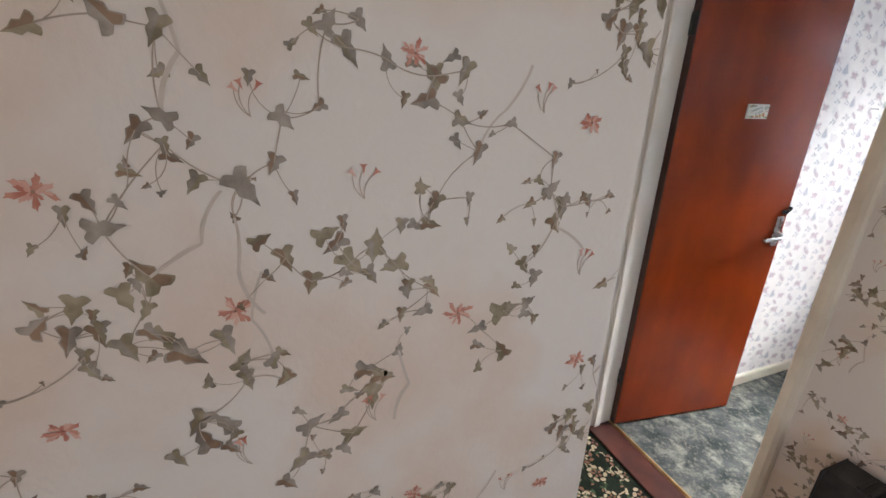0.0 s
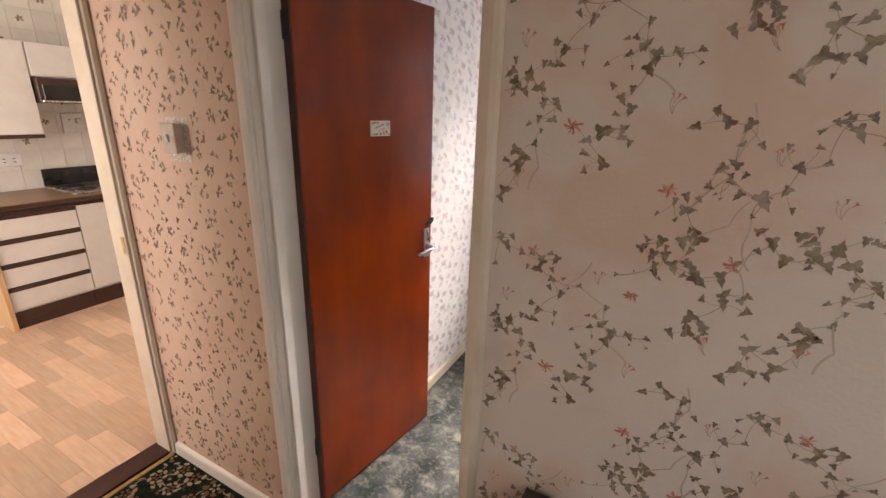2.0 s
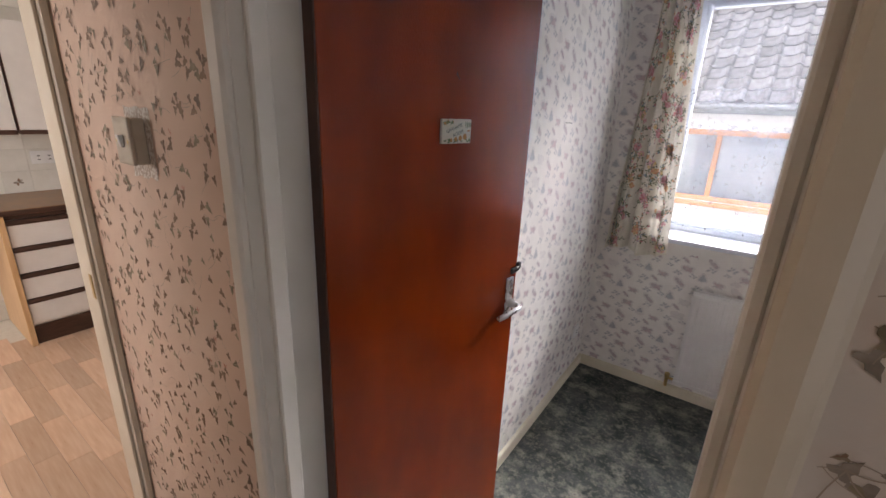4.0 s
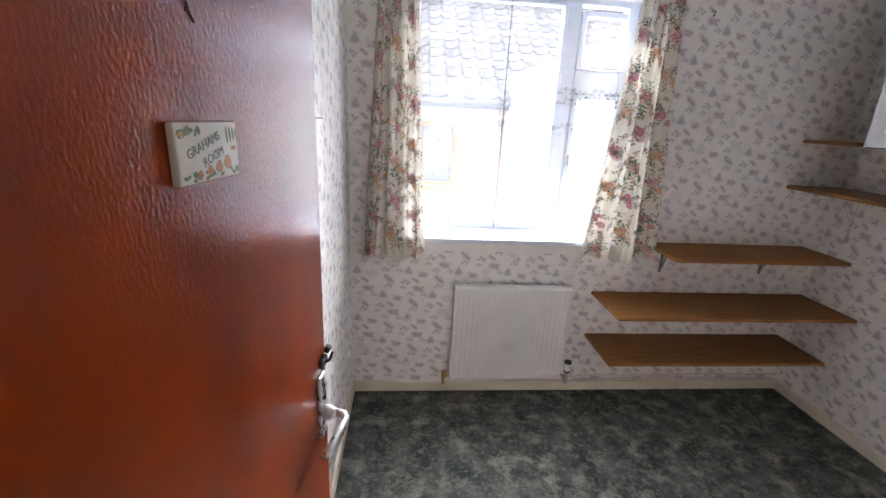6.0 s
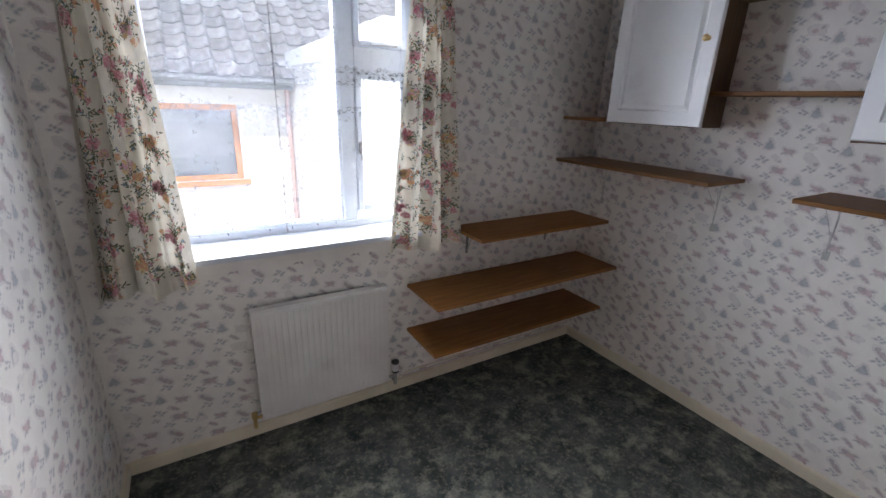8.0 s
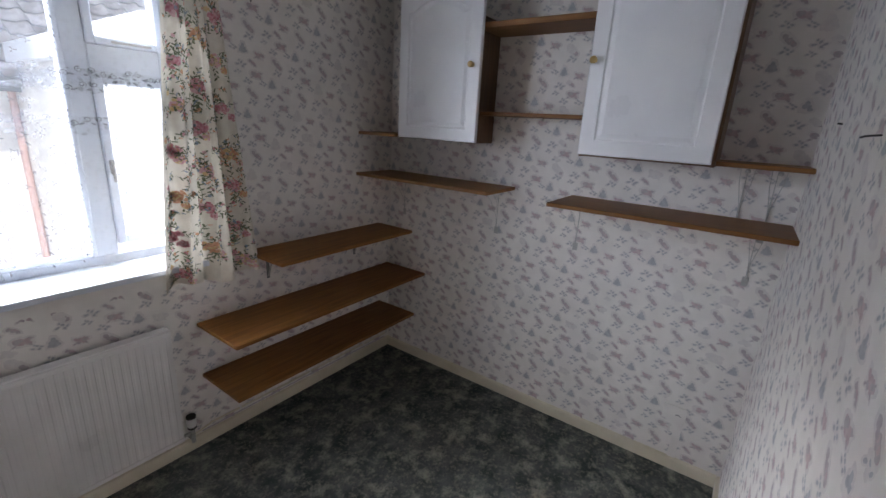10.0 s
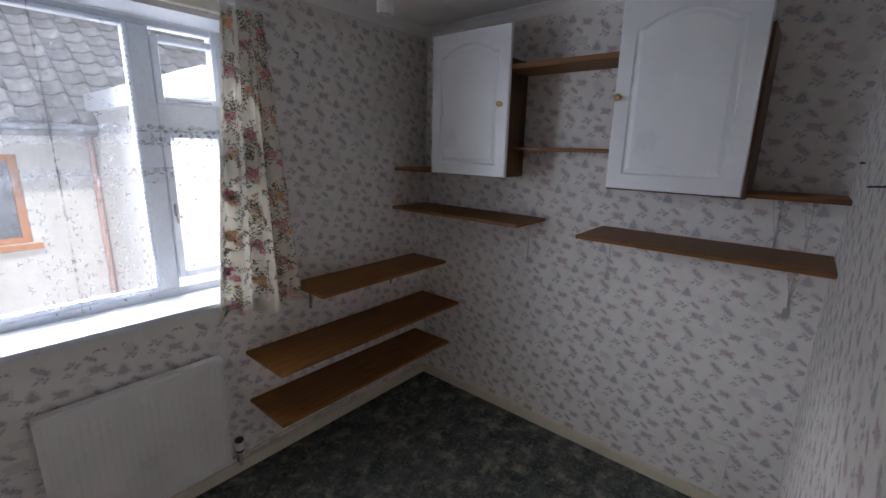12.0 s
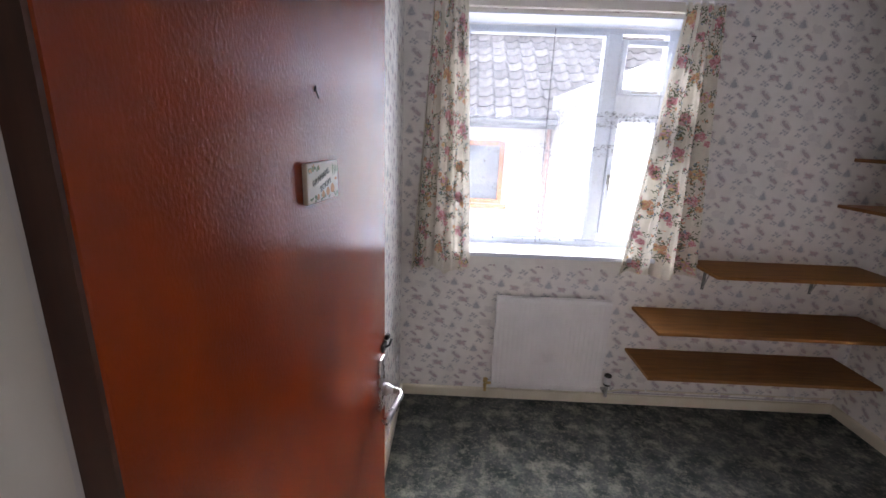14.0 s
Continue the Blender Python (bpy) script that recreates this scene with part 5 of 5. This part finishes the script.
def heater():
    x0, x1, y0, z1 = 0.875, 1.52, -0.236, 0.695
    h = thing("gas_heater", ((x0 + x1) / 2, YB - 0.02, 0), "black enamelled wall heater with a slotted top", "heater")
    part("case", extrude([(YB - 0.016, 0.0), (y0 + 0.012, 0.0), (y0, 0.03), (y0, z1 - 0.03), (y0 + 0.022, z1 - 0.004), (YB - 0.016, z1 - 0.004)], "x", x0 + 0.004, x1 - 0.004), BLACK_METAL, h)
    for x in (x0, x1 - 0.004):
        part("end_panel", box((x, y0 - 0.003, 0.0), (x + 0.004, YB - 0.016, z1), 0.001), BLACK_METAL, h)
    for k in range(22):
        x = x0 + 0.06 + k * 0.024
        part("top_slat", box((x, y0 + 0.026, z1 - 0.004), (x + 0.010, YB - 0.03, z1 + 0.003), 0.001), BLACK_METAL, h)
    for k in range(14):
        x = x0 + 0.05 + k * 0.012
        part("front_rib", box((x, y0 - 0.006, z1 - 0.14), (x + 0.006, y0 + 0.001, z1 - 0.055), 0.001), BLACK_METAL, h)
    part("back_plate", box((x0 + 0.02, YB - 0.016, 0.06), (x1 - 0.02, YB - 0.0155 + 0.015, z1 - 0.02)), BLACK_METAL, h)
    return h


heater()

# flowers woven into the hall carpet
rng = random.Random(21)
shapes = []
for i in range(20):
    for j in range(8):
        u, v = -0.78 + i * 0.105 + (j % 2) * 0.05 + rng.uniform(-0.02, 0.02), -0.15 - j * 0.115 + rng.uniform(-0.02, 0.02)
        r = rng.uniform(0.034, 0.050)
        turn = rng.uniform(0, 6)
        for k in range(7):
            a = turn + k * 0.9
            shapes.append((oval(u + math.cos(a) * r * 0.75, v + math.sin(a) * r * 0.75, r * 0.30, r * 0.20, a + 1.2, 7), 0 if (i + j) % 3 else 1))
        for k in range(5):
            a = turn + k * 1.26
            shapes.append((oval(u + math.cos(a) * r * 0.33, v + math.sin(a) * r * 0.33, r * 0.2, r * 0.13, a, 6), 1 if (i + j) % 3 else 0))
        for k in range(4):
            a, b = rng.uniform(0, 6.3), rng.uniform(0.05, 0.085)
            p = (u + math.cos(a) * b, v + math.sin(a) * b)
            shapes += [(q, 0) for q in ribbon((u + math.cos(a) * r, v + math.sin(a) * r), p, 0.0026, rng.uniform(-0.5, 0.5))]
            shapes.append((oval(*p, 0.014, 0.006, a + 0.9, 7), rng.choice((0, 2, 2))))
            shapes.append((oval(p[0] + 0.012, p[1] - 0.008, 0.009, 0.005, a - 0.6, 6), rng.choice((0, 1, 2))))
def carpet_place(u, v, h):
    return (u, v, h * 1.5)
printed("carpet_flowers", shapes, carpet_place, lambda u, v: XK + 0.025 < u < 1.3 and -1.02 < v < -0.13, [CARPET_BEIGE, CARPET_ROSE, CARPET_GREEN], hall_floor)

# ---- the kitchen's things, seen through its doorway ----
kitchen_floor = solid("floor_kitchen", box((-3.6, -2.3, -0.05), (XK - 0.004, 1.7, -0.004)), GROUT, "pale beech laminate kitchen floor", "floor")


def base_unit(y0, y1, drawers, label):
    u = thing("base_unit", (-3.18, (y0 + y1) / 2, 0), label, "kitchen unit", "kitchen base units")
    xf = -2.90
    part("carcass", box((-3.49, y0 + 0.001, 0.13), (xf - 0.02, y1 - 0.001, 0.865)), KITCHEN_WHITE, u)
    part("plinth", box((-3.45, y0 + 0.001, 0.0), (xf - 0.012, y1 - 0.001, 0.128)), KITCHEN_BROWN, u, "dark brown plinth")
    part("top_rail", box((xf - 0.019, y0 + 0.001, 0.838), (xf - 0.004, y1 - 0.001, 0.866)), KITCHEN_BROWN, u)
    if drawers:
        for k in range(4):
            z = 0.150 + k * 0.172
            d = part("drawer", box((xf - 0.019, y0 + 0.003, z), (xf, y1 - 0.003, z + 0.136), 0.002), KITCHEN_WHITE, u)
            part("grip", extrude([(xf - 0.019, z + 0.137), (xf + 0.002, z + 0.137), (xf + 0.008, z + 0.150), (xf + 0.004, z + 0.168), (xf - 0.019, z + 0.168)], "y", y0 + 0.003, y1 - 0.003), KITCHEN_BROWN, d, "dark brown grip rail")
    else:
        d = part("door", box((xf - 0.019, y0 + 0.003, 0.150), (xf, y1 - 0.003, 0.832), 0.002), KITCHEN_WHITE, u)
        part("grip", box((xf - 0.004, y0 + 0.003, 0.832), (xf + 0.006, y1 - 0.003, 0.840), 0.001), KITCHEN_BROWN, d)
    return u


base_unit(0.0, 0.495, True, "white kitchen drawer unit with dark brown grips")
base_unit(0.497, 1.10, False, "white kitchen base unit with a plain door")
base_unit(1.102, 1.595, False, "white kitchen base unit with a plain door")
panel = thing("end_panel", (-3.18, -0.02, 0), "pale pine end panel of the kitchen units", "panel")
part("board", box((-3.49, -0.032, 0), (-2.885, -0.002, 0.862), 0.002), PINE, panel)
top = thing("worktop", (-3.19, 0.4, 0.866), "brown laminate kitchen worktop", "worktop")
part("slab", box((-3.498, -0.9, 0.868), (-2.87, 1.597, 0.902), 0.006, seg=2), WORKTOP, top)
part("edge_strip", box((-2.869, -0.9, 0.872), (-2.866, 1.597, 0.898)), KITCHEN_BROWN, top)
part("leg", box((-3.45, -0.88, 0), (-3.38, -0.81, 0.868), 0.003), PINE, top)


def wall_unit(y0, y1, z0, z1, label):
    u = thing("wall_unit", (-3.33, (y0 + y1) / 2, z0), label, "kitchen unit", "kitchen wall units")
    part("carcass", box((-3.498, y0 + 0.001, z0), (-3.17, y1 - 0.001, z1)), KITCHEN_WHITE, u)
    part("door", box((-3.169, y0 + 0.004, z0 + 0.022), (-3.150, y1 - 0.004, z1), 0.002), KITCHEN_WHITE, u)
    part("grip", box((-3.172, y0 + 0.002, z0 - 0.006), (-3.144, y1 - 0.002, z0 + 0.020), 0.003), KITCHEN_BROWN, u, "dark brown grip rail")
    part("edge_trim", box((-3.169, y0 - 0.003, z0), (-3.148, y0 + 0.003, z1)), KITCHEN_BROWN, u)
    return u


wall_unit(-0.10, 0.208, 1.325, 1.985, "white kitchen wall unit with dark trim")
wall_unit(0.214, 0.512, 1.325, 1.985, "white kitchen wall unit with dark trim")
u = thing("wall_unit", (-3.33, 0.8, 1.74), "short white kitchen wall unit above the cooker hood", "kitchen unit", "kitchen wall units")
part("carcass", box((-3.498, 0.516, 1.75), (-3.17, 1.11, 1.985)), KITCHEN_WHITE, u)
part("door", box((-3.169, 0.519, 1.755), (-3.150, 1.107, 1.985), 0.002), KITCHEN_WHITE, u)
hood = thing("cooker_hood", (-3.28, 0.81, 1.565), "dark brown cooker hood with a smoked glass front", "cooker hood")
part("body", box((-3.498, 0.52, 1.57), (-3.10, 1.10, 1.745), 0.004), KITCHEN_BROWN, hood)
part("glass_front", box((-3.099, 0.545, 1.595), (-3.090, 1.075, 1.700), 0.002), DARK_GLASS, hood)
part("trim", box((-3.099, 0.53, 1.576), (-3.092, 1.09, 1.590), 0.002), CHROME, hood)
hob = thing("hob", (-3.2, 0.8, 0.902), "dark hob with a raised splash lid on the worktop", "hob")
part("plate", box((-3.44, 0.53, 0.903), (-2.95, 1.08, 0.918), 0.004), CHROME, hob)
part("lid", box((-3.452, 0.53, 0.918), (-3.442, 1.08, 1.055), 0.003), DARK_GLASS, hob)
for x in (-3.3, -3.08):
    for y in (0.67, 0.93):
        part("burner", lathe([(0.062, 0.0), (0.065, 0.006), (0.040, 0.010), (0.035, 0.016)], (x, y, 0.918), 18), BLACK_METAL, hob)


def wall_plate(name, y0, y1, z0, z1, label, slots):
    s = thing(name, (-3.5, (y0 + y1) / 2, z0), label, "socket")
    part("plate", box((-3.4925, y0, z0), (-3.478, y1, z1), 0.003, seg=2), WHITE_PLASTIC, s)
    for y, z in slots:
        part("slot", box((-3.4785, y - 0.008, z - 0.003), (-3.477, y + 0.008, z + 0.003)), BLACK_METAL, s)
    return s


wall_plate("double_socket", 0.300, 0.445, 1.095, 1.185, "white double socket on the kitchen tiles", [(0.34, 1.15), (0.40, 1.15), (0.34, 1.125), (0.40, 1.125)])
cook = wall_plate("cooker_switch", 0.76, 0.91, 1.335, 1.49, "white cooker switch plate with a plug and cable", [(0.81, 1.44)])
part("plug", box((-3.478, 0.85, 1.41), (-3.44, 0.89, 1.45), 0.004), WHITE_PLASTIC, cook)
part("cable", tube([(-3.45, 0.87, 1.41), (-3.44, 0.93, 1.38), (-3.45, 1.02, 1.41), (-3.46, 1.09, 1.50)], 0.004, 8), WHITE_PLASTIC, cook)

# ---- outside: the neighbour's house, path ----
solid("ground", box((-300, 2.6, -0.9), (300, 400, -0.7)), CONCRETE, "pale concrete ground between the houses", "ground")
house = thing("neighbour_house", (1.0, 9.0, -0.7), "white rendered bungalow under a grey tiled roof", "house")
HY = 8.0
ZE = 1.84
bm = bmesh.new()
for a, b in (((-6.0, HY, -0.7), (-0.95, HY + 0.25, ZE)), ((1.20, HY, -0.7), (7.0, HY + 0.25, ZE)), ((-0.95, HY, -0.7), (1.20, HY + 0.25, 0.28)), ((-0.95, HY, 1.46), (1.20, HY + 0.25, ZE))):
    box(a, b, bm=bm)
part("wall", bm, RENDER_WHITE, house)
w = part("window", box((-0.95, HY + 0.06, 0.28), (1.20, HY + 0.12, 0.36), 0.004), ORANGE_WOOD, house, "orange stained timber window")
part("window_sill", box((-1.02, HY - 0.07, 0.20), (1.29, HY + 0.06, 0.278), 0.008), ORANGE_WOOD, w)
for a, b in (((1.11, 0.36), (1.20, 1.46)), ((-0.95, 0.36), (-0.86, 1.46)), ((-0.86, 1.37), (1.11, 1.46)), ((0.08, 0.36), (0.16, 1.37))):
    part("window_bar", box((a[0], HY + 0.06, a[1]), (b[0], HY + 0.12, b[1]), 0.004), ORANGE_WOOD, w)
part("pane", box((-0.86, HY + 0.085, 0.36), (1.11, HY + 0.09, 1.37)), GLASS, w)
# Added sheet behind the glass; its pale colour stands for haze.
part("pane_backing", box((-0.95, HY + 0.26, 0.2), (1.20, HY + 0.28, 1.5)), PANE_HAZE, w, "added pale blue-grey backing behind the glass, coloured for haze")
PITCH = radians(33)
roof = part("roof", extrude([(HY - 0.42, ZE - 0.03), (HY - 0.42, ZE), (12.6, ZE + (12.6 - HY + 0.42) * math.tan(PITCH)), (12.6, ZE - 0.03)], "x", -6.3, 7.3), ROOF_TILE, house)
# Shade along the eaves is put into the dark colour of fascia and gutter.
part("fascia", box((-6.3, HY - 0.45, ZE - 0.14), (2.0, HY - 0.425, ZE + 0.01), 0.004), DARK_STEEL, house, "fascia board, coloured dark for the eaves shade")
part("gutter", tube([(-6.3, HY - 0.50, ZE - 0.03), (2.0, HY - 0.50, ZE - 0.03)], 0.05, 10), DARK_STEEL, house, "gutter, coloured dark for the eaves shade")
ext = thing("neighbour_extension", (4.0, 6.0, -0.7), "white rendered flat-roofed extension of the bungalow", "house")
part("wall", box((2.02, 3.8, -0.7), (6.0, HY - 0.003, 2.02)), RENDER_WHITE, ext)
part("fascia", box((1.90, 3.7, 2.022), (6.1, HY - 0.5, 2.235), 0.006), FRAME_PAINT, ext, "deep white fascia board")
pipe = part("drainpipe", rod((1.97, HY - 0.09, -0.7), (1.97, HY - 0.09, 1.78), 0.04, 12), PIPE_RED, house, "faded red drainpipe")

# ---- pieces ----
# roof tiles
bm = bmesh.new()
rows = []
N = 8
for s, z in ((0.0, 0.042), (0.42, 0.014)):
    rows.append([bm.verts.new(((k / N - 0.5) * 0.305, s, z + (0.0, 0.0, 0.002, 0.002, 0.004, 0.022, 0.048, 0.050, 0.020)[k])) for k in range(N + 1)])
front = [bm.verts.new((v.co.x, 0.0, v.co.z - 0.038)) for v in rows[0]]
for k in range(N):
    bm.faces.new((rows[0][k], rows[0][k + 1], rows[1][k + 1], rows[1][k]))
    bm.faces.new((front[k], front[k + 1], rows[0][k + 1], rows[0][k]))
tile_mesh = bpy.data.meshes.new("roof_tile")
bm.to_mesh(tile_mesh)
bm.free()
tile_mesh.materials.append(ROOF_TILE)
slope = Matrix.Rotation(PITCH, 4, "X")
for j in range(15):
    for i in range(20):
        t = new("roof_tile", tile_mesh)
        t.parent = roof
        d = j * 0.345
        t.matrix_basis = Matrix.Translation(Vector((-1.6 + i * 0.30 + j * 0.004, HY - 0.46 + d * math.cos(PITCH), ZE + 0.002 + d * math.sin(PITCH))) - house.location) @ slope
bm = bmesh.new()
for j in range(15):
    for i in list(range(-15, 0)) + list(range(20, 29)):
        d = j * 0.345
        m = Matrix.Translation(Vector((-1.6 + i * 0.30 + j * 0.004, HY - 0.46 + d * math.cos(PITCH), ZE + 0.002 + d * math.sin(PITCH)))) @ slope
        vs = [bm.verts.new(m @ v.co) for v in tile_mesh.vertices]
        for p in tile_mesh.polygons:
            bm.faces.new([vs[k] for k in p.vertices])
tagged(part("far_roof_tiles", bm, ROOF_TILE, roof), kind="stuff")

# kitchen floor planks, running across the room
def plank_of(length):
    bm = box((0.0005, 0.0004, -0.006), (length - 0.0005, 0.0936, 0.0), 0.0008)
    me = bpy.data.meshes.new("plank")
    bm.to_mesh(me)
    bm.free()
    me.materials.append(PLANK)
    return me


PLANKS = [plank_of(0.1 * k) for k in (4, 1, 2, 3)]
X_END = XK - 0.03
for i in range(20):
    cut = i * 3 % 4
    for j in range(6):
        p = new("plank", PLANKS[0] if j else PLANKS[cut])
        p.parent = kitchen_floor
        p.matrix_basis = pose(X_END - (0.1 * cut if cut else 0.4) - j * 0.4, -1.05 + i * 0.094, 0.003)
bm = bmesh.new()
for i in list(range(-12, 0)) + list(range(20, 28)):
    for j in range(6):
        x = X_END - 0.4 * (j + 1) - (i % 4) * 0.02
        box((x, -1.05 + i * 0.094, -0.003), (x + 0.399, -1.05 + i * 0.094 + 0.0936, 0.003), bm=bm)
tagged(part("far_planks", bm, PLANK, kitchen_floor), kind="stuff")

# glazed tiles on the kitchen's back wall, some with a small flower
wall_tile = bpy.data.meshes.new("tile")
bm = box((0.0, 0.001, 0.001), (0.0065, 0.149, 0.149), 0.0015)
bm.to_mesh(wall_tile)
bm.free()
wall_tile.materials.append(TILE_CREAM)
shapes = []
rng = random.Random(2)
for i in range(14):
    for j in range(15):
        t = new("tile", wall_tile)
        t.parent = wall_kx
        y, z = -0.62 + i * 0.15, 0.15 + j * 0.15
        t.matrix_basis = pose(-3.5, y, z)
        if (i * 2 + j * 3) % 5 == 0:
            c = (y + 0.075, z + 0.075)
            for k in range(5):
                a = k * 1.257 + rng.random()
                shapes.append((oval(c[0] + math.cos(a) * 0.016, c[1] + math.sin(a) * 0.014, 0.013, 0.007, a, 7), k % 2))
printed("tile_flowers", shapes, lambda u, v, h: (-3.4933 + h, u, v), lambda u, v: True, [LEAF_GREY, LEAF_BROWN], wall_kx)
